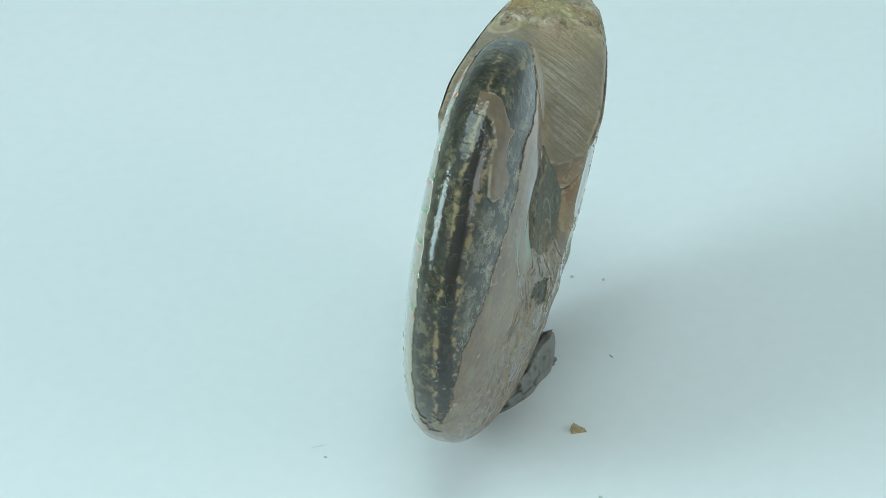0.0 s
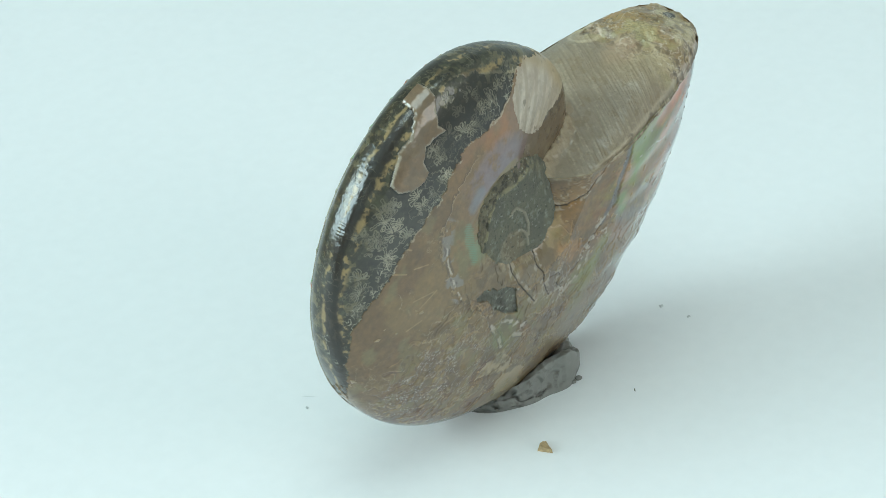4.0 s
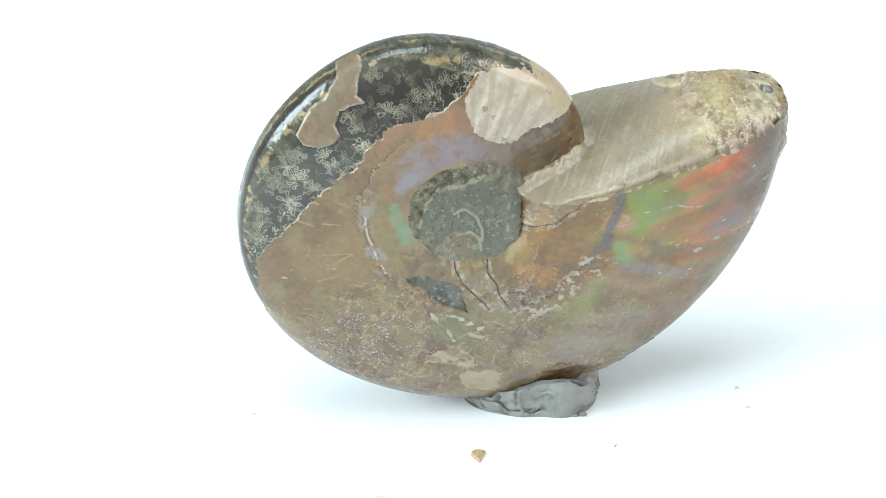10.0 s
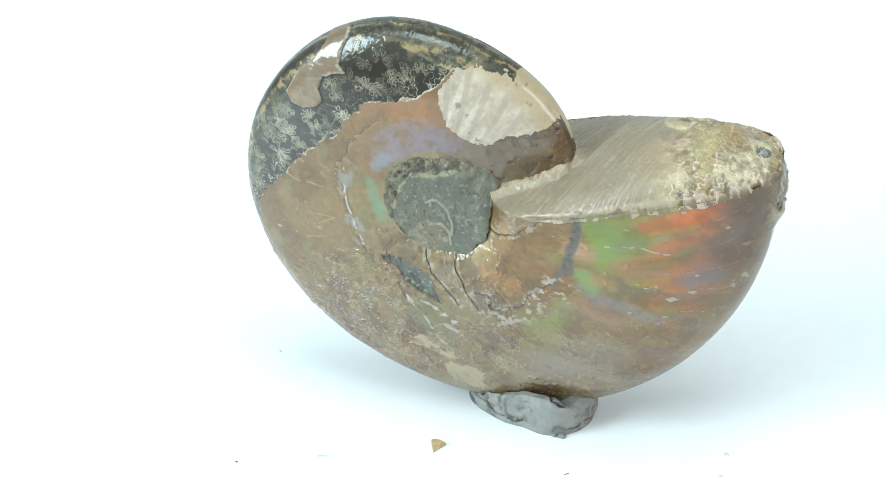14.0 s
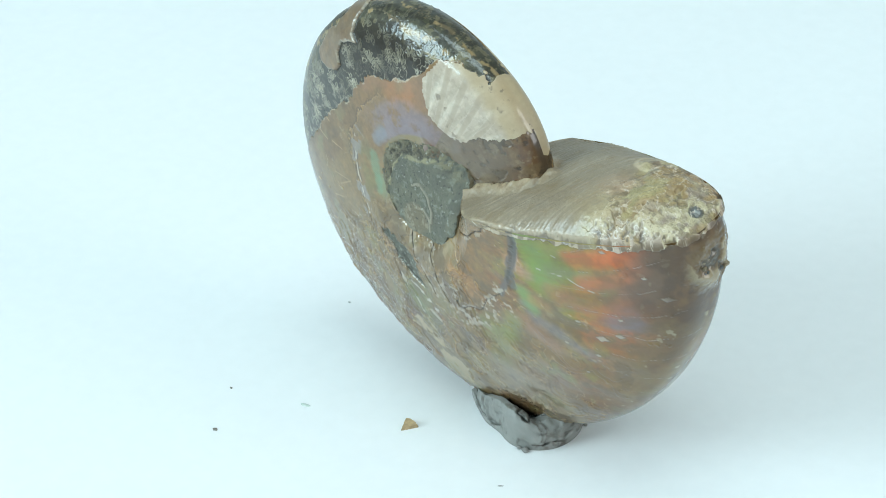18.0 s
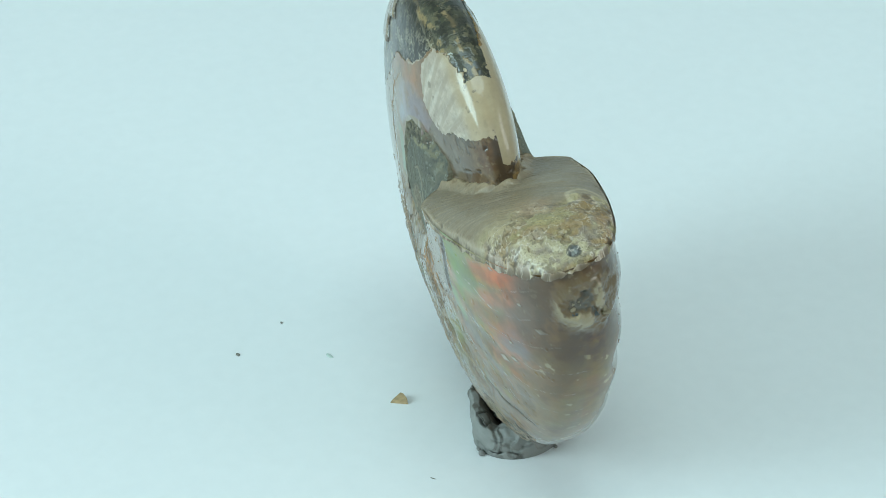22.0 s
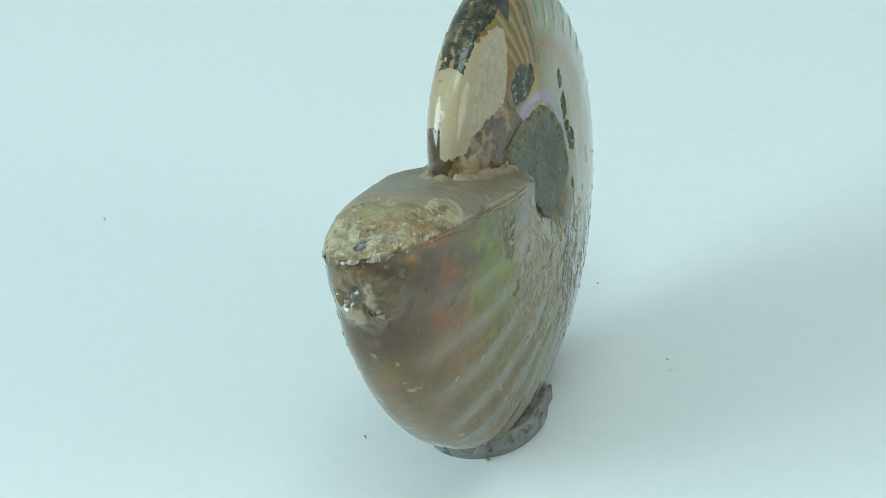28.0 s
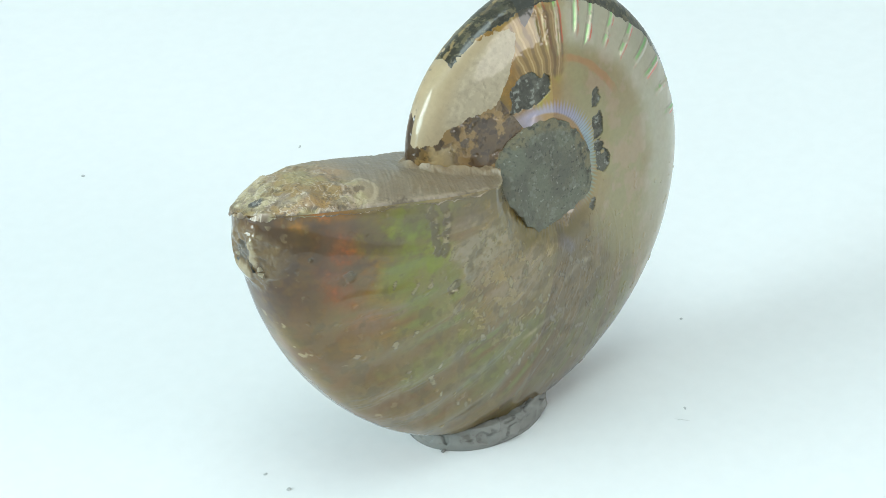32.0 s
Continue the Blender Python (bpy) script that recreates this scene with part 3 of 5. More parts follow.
    blend(col, dark * near * sstep(150, 112, deg) * sstep(0.93, 0.86, rho / R) * 0.9, (0.046, 0.034, 0.018))
    blend(col, dark * sstep(0.5, 0.7, f4) * 0.8, (0.026, 0.020, 0.013))
    rim = dark * sstep(0.84, 0.97, rho / R) * sstep(0.44, 0.60, fbm(P, 200, 5, 47))
    blend(col, rim * 0.7, (0.15, 0.152, 0.122))
    keel = dark * sstep(0.0075, 0.003, np.abs(w + 0.001 + 0.004 * (f2 - 0.5))) * sstep(110, 128, deg)
    blend(col, keel * 0.75, (0.062, 0.036, 0.018))
    blend(col, keel * sstep(0.56, 0.68, f3) * 0.9, (0.22, 0.17, 0.10))
    edge_v = dark * sstep(0.017, 0.011, np.abs(w))
    blend(col, edge_v * sstep(0.50, 0.60, fbm(P, 260, 5, 46)) * 0.75, (0.110, 0.113, 0.074))
    blend(col, edge_v * sstep(0.54, 0.62, fbm(P, 150, 5, 49)) * 0.8, (0.024, 0.022, 0.017))
    blend(col, dark * sut * 0.9, (0.265, 0.255, 0.220))
    blend(col, flake * 1.0, (0.20, 0.150, 0.098))
    blend(col, flake * sstep(0.45, 0.65, f2) * 0.6, (0.29, 0.22, 0.14))
    # cream calcite
    blend(col, cream * 1.0, (0.43, 0.340, 0.258))
    wave = 0.5 + 0.5 * np.sin(TH * 31 + 7.0 * (rho / R) ** 2 + 4 * f1)
    blend(col, cream * near * sstep(0.55, 0.95, wave) * 0.75 * sstep(0.20, 0.5, f4), (0.52, 0.435, 0.345))
    blend(col, cream * near * sstep(0.40, 0.0, wave) * 0.35, (0.33, 0.260, 0.190))
    ribs = 0.5 + 0.5 * np.sin(TH * 38 + 2.5 * (rho / R))
    blend(col, cream * near * sstep(0.75, 0.98, ribs) * 0.28 * (rho < 0.85 * R), (0.36, 0.30, 0.22))
    blend(col, cream * sstep(0.012, 0.004, np.abs(w + 0.002)) * sstep(0.3, 0.6, f1 + 0.1) * 0.75, (0.42, 0.30, 0.165))
    blend(col, cream * far * 0.75, (0.41, 0.330, 0.212))
    blend(col, cream * sstep(0.735, 0.775, fbm(P * np.array((1.0, 0.6, 1.0)), 260, 4, 48)) * 0.6, (0.25, 0.20, 0.14))
    blend(col, matrix * 1.0, (0.125, 0.120, 0.096))
    blend(col, matrix * sstep(0.5, 0.38, f2) * 0.7, (0.055, 0.050, 0.038))
    blend(col, matrix * sstep(0.6, 0.72, f3), (0.22, 0.22, 0.19))
    amb = far * ~early * sstep(0.0052, 0.0022, np.hypot((end - TH) * rho - 0.0025, (rho - 0.1410) * 0.33) + 0.005 * (f2 - 0.5))
    blend(col, amb * 0.75, (0.38, 0.185, 0.022))
    blend(col, far * ~early * sstep(0.030, 0.018, np.hypot((end - TH) * rho * 1.6 - 0.020, rho - 0.132)) * 0.55, (0.165, 0.085, 0.032))
    tip = sstep(0.009, 0.003, (end - TH) * rho + 0.018 * (f2 - 0.5)) * sstep(0.150, 0.158, rho + 0.006 * (f4 - 0.5))
    blend(col, tip * 0.85, (0.37, 0.335, 0.235))
    blend(col, tip * sstep(0.5, 0.38, f3) * 0.7, (0.15, 0.11, 0.06))
    lens = far * ~early * sstep(0.0036, 0.0012, np.abs((end - TH) * rho - 0.0165 - 40 * (rho - 0.128) ** 2 * 0.35)) * sstep(0.024, 0.016, np.abs(rho - 0.128))
    blend(col, lens * 0.75, (0.125, 0.062, 0.018))
    rng = random.Random(12)
    for _ in range(16):
        t0, r0, dt, dr = radians(rng.uniform(170, 250)), rng.uniform(0.05, 0.085), rng.uniform(-0.08, 0.08), rng.uniform(-0.012, 0.012)
        sc = line_d(a, b, ((r0 * math.cos(t0), r0 * math.sin(t0)), ((r0 + dr) * math.cos(t0 + dt), (r0 + dr) * math.sin(t0 + dt)))) * np.where(near & ~dark, 1, 99)
        blend(col, 0.6 * sstep(0.0006, 0.0002, sc), (0.45, 0.38, 0.28))
    # whitish rim where the shell meets the sawn mouth
    lip = sstep(0.0016, 0.0004, (end - TH) * rho + 0.002 * (f2 - 0.5)) * sstep(0.4, 0.55, f3 + 0.1)
    blend(col, lip * 0.8, (0.34, 0.28, 0.19))

    plain = ~dark & ~cream & ~matrix
    col[dark] *= np.array((1.05, 1.0, 0.9), np.float32)
    col[plain] *= np.array((0.825, 0.665, 0.54), np.float32)
    col *= 1 - (farw * plain)[:, None] * np.array((0.12, 0.11, 0.18), np.float32)
    shade = sstep(0.54, 0.70, f3) * 0.14
    col *= (1 + shade - 0.14 * sstep(0.46, 0.32, f3))[:, None]
    col[dark & (np.abs(w) < 0.016)] *= 0.9
    col[dark] *= (0.70 + 0.30 * sut[dark])[:, None]
    # greyer stone towards the lower left, with reflected haze put into the stain
    col[dark & near] += (sstep(120, 165, deg) * (0.4 + 0.6 * sstep(0.4, 0.6, f4)))[dark & near][:, None] * 0.030

    # --- pearly films of the nacre ---
    nac = (~dark & ~cream & ~matrix & ~flake & ~low) * 1.0
    ff, nf = nac * sstep(-0.002, -0.013, w), nac * sstep(0.002, 0.013, w)

    def spot(pa, pb, r, soft=0.6):
        return sstep(r * 1.3, r * soft * 0.3, np.hypot(ja - pa, jb - pb) + r * 1.3 * (f4 - 0.5)) * (0.5 + 0.5 * sstep(0.4, 0.6, f2))

    def streak(pts, wide):
        d = line_d(ja, jb, pts) + wide * (1.0 * (f4 - 0.5) + 1.6 * (st - 0.5) + 0.5 * (f2 - 0.5))
        return sstep(wide * 1.35, wide * 0.1, d) * (0.45 + 0.55 * sstep(0.32, 0.62, lay)) * (0.75 + 0.25 * sstep(0.4, 0.6, f3))

    pearl = ff * sstep(98, 112, deg + 1.5 * jt) * sstep(285, 215, deg)
    blend(col, pearl * 0.85, (0.325, 0.292, 0.205))
    blend(col, pearl * sstep(0.45, 0.62, f1) * 0.4, (0.29, 0.295, 0.20))
    blend(col, pearl * sstep(0.50, 0.68, f4) * 0.5, (0.37, 0.30, 0.245))
    silver = pearl * sstep(0.60, 0.74, rho / R + 0.08 * (f4 - 0.5)) * sstep(250, 190, deg)
    blend(col, silver * 0.60, (0.46, 0.46, 0.385))
    blend(col, ff * sstep(0.0026, 0.0010, np.abs(rho - 0.0515 + 0.004 * (f4 - 0.5))) * sstep(106, 112, deg) * sstep(160, 145, deg) * 0.35, (0.40, 0.20, 0.12))
    blend(col, ff * sstep(74, 86, deg) * sstep(112, 100, deg) * 0.65, (0.33, 0.265, 0.150))
    blend(col, ff * sstep(74, 86, deg) * sstep(112, 100, deg) * sstep(0.5, 0.65, f4) * 0.6, (0.26, 0.25, 0.10))
    rib_hump = np.zeros(len(P))
    for dg, r_in in ((95, 0.060), (98.5, 0.057), (105, 0.050), (114.5, 0.064), (122.5, 0.057), (134, 0.064), (145.5, 0.063), (155.5, 0.070), (165, 0.073), (174, 0.079), (184, 0.084)):
        d = np.radians(deg - dg) * rho + 0.0016 * (f4 - 0.5)
        m = ff * sstep(r_in - 0.003, r_in + 0.006, rho) * sstep(0.30, 0.5, f2)
        # pale crest line: the rib's highlight put into the stain
        blend(col, m * sstep(0.0010, 0.0003, np.abs(d)) * 0.5 * sstep(0.4, 0.6, f4), (0.62, 0.58, 0.48))
        blend(col, m * sstep(0.0010, 0.0004, np.abs(d - 0.0012)) * sstep(0.42, 0.56, f4 + 0.08 * (dg < 110)) * 0.75, (0.55, 0.16, 0.11))
        blend(col, m * sstep(0.0012, 0.0004, np.abs(d + 0.0014)) * sstep(0.40, 0.54, f2) * 0.65, (0.20, 0.42, 0.19))
        blend(col, m * sstep(0.0008, 0.0003, np.abs(d + 0.0028)) * 0.4, (0.22, 0.21, 0.16))
        rib_hump += m * np.exp(-(d / 0.0012) ** 2)
    # frayed blue and violet collar of the far umbilicus with a rusty inner edge
    teeth = 0.5 + 0.5 * np.sin(TH * 95 + 7 * f4)
    rel = rho - PLUG_A * np.cos(TH) - np.sqrt(PLUG_R ** 2 - (PLUG_A * np.sin(TH)) ** 2)
    co = ff * sstep(0.0085, 0.0030, rel + 0.0032 * (teeth - 0.5) * sstep(70, 110, deg) + 0.004 * (f4 - 0.5)) * sstep(35, 75, deg)
    blend(col, co * sstep(205, 165, deg) * 0.75, (0.32, 0.315, 0.385))
    blend(col, co * sstep(120, 165, deg) * sstep(250, 225, deg) * 0.6, (0.27, 0.36, 0.34))
    blend(col, co * sstep(0.6, 0.9, teeth) * sstep(80, 110, deg) * 0.5, (0.20, 0.21, 0.26))
    blend(col, ff * sstep(0.0024, 0.0010, rel + 0.0015 * (f4 - 0.5)) * sstep(65, 90, deg) * sstep(235, 215, deg) * 0.8, (0.27, 0.185, 0.085))
    # lower far flank: green, grey-pink and red clouds towards the mouth
    lowf = ff * sstep(225, 265, deg)
    blend(col, lowf * 0.35, (0.165, 0.142, 0.088))
    blend(col, lowf * sstep(0.008, -0.004, np.abs(rho - 0.098 + 0.02 * (st - 0.5)) - 0.018) * sstep(0.44, 0.60, st) * 0.55, (0.165, 0.195, 0.085))
    for pts, wide, tone, amt in ((((0.0690, -0.0040), (0.0640, -0.0250), (0.0400, -0.0420)), 0.017, (0.30, 0.255, 0.225), 0.75),
                                 (((0.0300, -0.0480), (0.0050, -0.0600)), 0.015, (0.285, 0.245, 0.20), 0.5),
                                 (((0.1180, 0.0160), (0.0980, 0.0020), (0.0900, -0.0120)), 0.013, (0.195, 0.230, 0.055), 0.8),
                                 (((0.0860, -0.0300), (0.0788, -0.0573), (0.0961, -0.0647)), 0.016, (0.165, 0.190, 0.090), 0.6),
                                 (((0.1365, 0.0220), (0.1323, 0.0050), (0.1400, -0.0100)), 0.0085, (0.42, 0.135, 0.055), 0.75),
                                 (((0.1600, 0.0250), (0.1500, 0.0180), (0.1450, 0.0050)), 0.013, (0.105, 0.046, 0.020), 0.9),
                                 (((0.1209, -0.0190), (0.1240, -0.0334), (0.1090, -0.0304)), 0.007, (0.235, 0.175, 0.175), 0.5),
                                 (((0.1560, -0.0130), (0.1480, -0.0260)), 0.011, (0.215, 0.155, 0.075), 0.55)):
        blend(col, ff * ~early * streak(pts, wide) * amt, tone)
    # near flank: solid green beside the seam, red and yellow streaks, mauve towards the lip, rosy and green clouds
    late_n = nf * ~early
    blend(col, late_n * sstep(225, 290, deg) * sstep(0.055, 0.075, rho) * 0.25 * sstep(0.35, 0.6, f1), (0.235, 0.190, 0.160))
    blend(col, late_n * sstep(0.134, 0.146, rho + 0.010 * (st - 0.5)) * sstep(315, 345, deg) * 0.5, (0.200, 0.140, 0.112))
    for pts, wide, tone, amt in ((((0.1160, 0.0190), (0.1250, 0.0180)), 0.013, (0.27, 0.235, 0.085), 0.85),
                                 (((0.0905, 0.0140), (0.1000, 0.0100), (0.1080, 0.0050)), 0.0125, (0.215, 0.262, 0.070), 0.85),
                                 (((0.0890, 0.0000), (0.0980, -0.0040)), 0.0085, (0.200, 0.260, 0.070), 0.8),
                                 (((0.1440, 0.0260), (0.1355, 0.0190), (0.1260, 0.0084)), 0.0055, (0.50, 0.125, 0.045), 0.9),
                                 (((0.1290, 0.0080), (0.1185, -0.0037), (0.1000, -0.0130)), 0.0058, (0.38, 0.135, 0.065), 0.35),
                                 (((0.1300, 0.0010), (0.1200, -0.0120), (0.1050, -0.0190)), 0.0036, (0.165, 0.175, 0.095), 0.6),
                                 (((0.1380, -0.0120), (0.1318, -0.0180), (0.1150, -0.0270)), 0.0048, (0.30, 0.125, 0.075), 0.35),
                                 (((0.0740, -0.0055), (0.0790, -0.0065)), 0.0060, (0.42, 0.245, 0.165), 0.8),
                                 (((0.0539, -0.0605), (0.0594, -0.0691)), 0.0110, (0.190, 0.200, 0.085), 0.65),
                                 (((-0.0033, -0.0702), (0.0014, -0.0600)), 0.0090, (0.190, 0.195, 0.085), 0.65),
                                 (((0.0260, -0.0960), (0.0300, -0.0900)), 0.0100, (0.195, 0.190, 0.100), 0.45),
                                 (((0.0360, -0.0300), (0.0440, -0.0360)), 0.0075, (0.40, 0.215, 0.105), 0.7),
                                 (((0.0560, 0.0060), (0.0700, 0.0120)), 0.0060, (0.26, 0.155, 0.085), 0.6)):
        blend(col, late_n * streak(pts, wide) * amt, tone)
    blend(col, nf * early * (spot(-0.0005, 0.0495, 0.006) + spot(-0.0110, 0.0485, 0.007)).clip(0, 1) * 0.75, (0.37, 0.165, 0.075))
    blend(col, nf * sstep(0.0465, 0.0385, rho + 0.010 * (f4 - 0.5)) * sstep(58, 78, deg) * sstep(150, 118, deg) * sstep(0.30, 0.55, f2) * 0.45, (0.265, 0.220, 0.270))
    blend(col, nf * sstep(0.0028, 0.0012, rel + 0.0015 * (f4 - 0.5)) * sstep(62, 80, deg) * sstep(160, 140, deg) * 0.8, (0.24, 0.185, 0.09))
    blend(col, nf * pale * 0.75, (0.37, 0.305, 0.225))
    blend(col, nf * sstep(0.0075, 0.0030, rel + 0.004 * (f4 - 0.5)) * sstep(150, 172, deg) * sstep(228, 205, deg) * sstep(0.35, 0.55, f2) * 0.65, (0.20, 0.29, 0.215))
    crustn = nf * sstep(0.0110, 0.0040, rel + 0.006 * (f4 - 0.5)) * sstep(215, 235, deg) * sstep(350, 335, deg) * sstep(0.42, 0.52, f2)
    blend(col, crustn * 0.6, (0.34, 0.275, 0.205))
    # amber brown keel behind the mouth
    keel_n = nac * ~early * sstep(0.029, 0.010, np.abs(w)) * sstep(295, 345, deg)
    blend(col, keel_n * 0.85, (0.125, 0.077, 0.031))
    blend(col, keel_n * sstep(0.42, 0.60, f4) * 0.7, (0.095, 0.050, 0.016))
    blend(col, keel_n * sstep(0.50, 0.66, f1) * 0.5, (0.205, 0.165, 0.085))
    # golden and green clouds on the older part of the near flank
    blend(col, nf * sstep(140, 190, deg) * sstep(345, 310, deg) * sstep(0.42, 0.62, f1) * 0.35, (0.235, 0.185, 0.102))
    blend(col, nf * sstep(120, 180, deg) * sstep(345, 310, deg) * sstep(0.54, 0.70, f4) * 0.35, (0.180, 0.175, 0.095))
    blend(col, nf * sstep(200, 230, deg) * sstep(0.46, 0.34, f4) * 0.60, (0.105, 0.070, 0.038))
    # scraps of pale outer shell, brown furrows with painted shade between the ribs, seam and cracks over the films
    scrap = ff * sstep(250, 285, deg) * sstep(345, 325, deg) * sstep(0.10, 0.085, rho) * sstep(0.034, 0.042, rho)
    sf = fbm(np.stack([band * 26, rho * 300, w * 60], 1), 0.9, 4, 86) + 0.3 * (f4 - 0.5) + 0.10 * (f3 - 0.5)
    blend(col, scrap * sstep(0.615, 0.630, sf) * 0.45, (0.37, 0.315, 0.215))
    # shadow lines round the scraps, put into the stain
    blend(col, scrap * sstep(0.012, 0.003, np.abs(sf - 0.606)) * 0.5, (0.085, 0.070, 0.045))
    blend(col, scrap * sstep(0.010, 0.003, np.abs(sf - 0.65)) * 0.4, (0.50, 0.45, 0.36))
    # trough brown deepened to stand for the shade between the ribs
    furrow = sstep(0.1, 0.95, -np.sin(band * 30 + 0.5))
    blend(col, nac * sstep(285, 320, deg) * sstep(0.55, 0.72, rho / R) * furrow * np.where(far, 0.45, 0.36) * sstep(0.008, 0.016, np.abs(w)) * sstep(0.30, 0.55, f4), (0.125, 0.066, 0.036))
    blend(col, 0.60 * sstep(0.0022, 0.0008, seam + 0.004 * (f2 - 0.5)) * sstep(0.32, 0.50, f4), (0.10, 0.099, 0.100))
    blend(col, 0.7 * sstep(0.00045, 0.00015, crack), (0.05, 0.038, 0.026))
    blend(col, nf * (thin * sstep(150, 200, deg) + 0.8 * vein).clip(0, 1) * sstep(335, 305, deg) * sstep(0.042, 0.052, rho) * 0.5, (0.40, 0.335, 0.26))
    blend(col, nf * sstep(0.010, 0.003, np.abs(q6 - 0.52)) * zone * 0.4, (0.085, 0.058, 0.042))
    lipd = (end - TH) * rho + 0.0050 * (f2 - 0.5) + 0.004 * (f3 - 0.5)
    # dark undercut below the lip, its shade put into the stain
    blend(col, nac * ~early * sstep(0.0034, 0.0022, lipd) * 0.6, (0.075, 0.055, 0.034))
    blend(col, nac * ~early * sstep(0.0016, 0.0006, lipd) * 0.8, (0.33, 0.275, 0.195))
    blend(col, amb * 0.85, (0.37, 0.175, 0.022))
    scrap = scrap * sstep(0.615, 0.630, sf)
    grey = col.mean(axis=1, keepdims=True)
    col += nac[:, None] * (0.32 * sstep(0.004, -0.008, w) + 0.06 + 0.12 * sstep(325, 350, deg) - 0.22 * silver)[:, None] * (col - grey)
    pearl = pearl * 0.40 + nac * (0.12 + 0.10 * far)

    # --- fine features, each at its place ---
    extra = np.zeros(len(P), np.float32)
    q9, fine = fbm(P, 150, 4, 101), fbm(P, 330, 3, 102)

    def near_line(pts, reach, sel, slack=1.0):
        """Distance to a polyline on one flank, 9 beyond its reach."""
        i = np.flatnonzero(sel & (ka > min(q[0] for q in pts) - reach) & (ka < max(q[0] for q in pts) + reach) & (kb > min(q[1] for q in pts) - reach) & (kb < max(q[1] for q in pts) + reach))
        d = np.full(len(P), 9.0, np.float32)
        d[i] = line_d(a[i] + slack * (ka[i] - a[i]), b[i] + slack * (kb[i] - b[i]), pts)
        return d

    def film(pts, wide, sel, tone, amount, ragged=0.5):
        d = near_line(pts, 2.2 * wide, sel) + wide * ragged * (1.4 * (st - 0.5) + (f4 - 0.5) + 0.5 * (f2 - 0.5))
        blend(col, nac * sstep(wide * 1.7, wide * 0.1, d) * amount * (0.70 + 0.30 * sstep(0.36, 0.60, lay)), tone)

    # near flank: clean iridescent bars beside the seam
    nn, nf_ = near & ~early, far & ~early
    col[nac.astype(bool) & near] *= np.array((0.97, 0.95, 0.84), np.float32)
    film(((0.0880, 0.0160), (0.0934, 0.0018), (0.0924, -0.0105)), 0.0078, nn, (0.175, 0.235, 0.075), 0.90)
    film(((0.0972, 0.0130), (0.1104, 0.0136), (0.1231, 0.0175)), 0.0062, nn, (0.250, 0.220, 0.075), 0.80)
    film(((0.0976, -0.0035), (0.1156, 0.0016), (0.1308, 0.0066)), 0.0040, nn, (0.190, 0.200, 0.100), 0.75)
    film(((0.1350, 0.0320), (0.1290, 0.0220)), 0.0060, nn, (0.250, 0.150, 0.070), 0.7)
    film(((0.1100, 0.0085), (0.1272, 0.0140), (0.1373, 0.0199), (0.1440, 0.0290)), 0.0046, nn, (0.470, 0.150, 0.062), 0.85)
    film(((0.1150, -0.0035), (0.1262, -0.0005), (0.1363, 0.0057), (0.1437, 0.0145)), 0.0042, nn, (0.400, 0.155, 0.085), 0.75)
    film(((0.0960, -0.0150), (0.1107, -0.0192), (0.1263, -0.0189), (0.1351, -0.0116), (0.1389, -0.0031)), 0.0042, nn, (0.300, 0.140, 0.095), 0.50)
    film(((0.1490, 0.0250), (0.1500, 0.0100), (0.1440, -0.0080)), 0.0080, nn, (0.120, 0.074, 0.050), 0.75)
    film(((0.1380, -0.0200), (0.1300, -0.0240)), 0.0060, nn, (0.175, 0.150, 0.170), 0.6)
    film(((0.0790, -0.0320), (0.0856, -0.0378), (0.0974, -0.0420), (0.1136, -0.0514)), 0.0036, nn, (0.190, 0.188, 0.205), 0.40)
    film(((0.0792, -0.0224), (0.0829, -0.0301)), 0.0040, nn, (0.165, 0.245, 0.095), 0.75)
    film(((0.0841, -0.0263), (0.0921, -0.0274)), 0.0030, nn, (0.330, 0.200, 0.100), 0.45)
    film(((0.0752, -0.0078), (0.0832, -0.0086)), 0.0045, nn, (0.380, 0.250, 0.175), 0.6)
    film(((0.0760, -0.0431), (0.0922, -0.0517)), 0.0050, nn, (0.255, 0.150, 0.100), 0.6)
    film(((0.0640, -0.0560), (0.0700, -0.0440)), 0.0050, nn, (0.185, 0.205, 0.080), 0.50)
    film(((0.0600, -0.0900), (0.0850, -0.0800)), 0.0140, nn, (0.250, 0.215, 0.195), 0.45)
    # growth lines: thin pale and dark creases that follow the ribs
    crease = np.abs(np.sin(band * 30 + 0.6))
    cz = nac * ~early * sstep(318, 345, deg) * sstep(0.55, 0.7, rho / R) * sstep(0.40, 0.58, fine)
    blend(col, cz * near * sstep(0.05, 0.015, crease) * 0.45, (0.42, 0.37, 0.32))
    blend(col, cz * sstep(0.05, 0.015, np.abs(crease - 0.10)) * 0.40, (0.085, 0.060, 0.045))
    for pts in (((0.0910, -0.0041), (0.1053, -0.0033), (0.1198, -0.0081)), ((0.0998, 0.0069), (0.1035, 0.0056), (0.1052, 0.0062), (0.1084, 0.0050))):
        blend(col, sstep(0.0006, 0.0002, near_line(pts, 0.002, nn)) * sstep(0.42, 0.52, fine) * 0.8, (0.44, 0.40, 0.33))
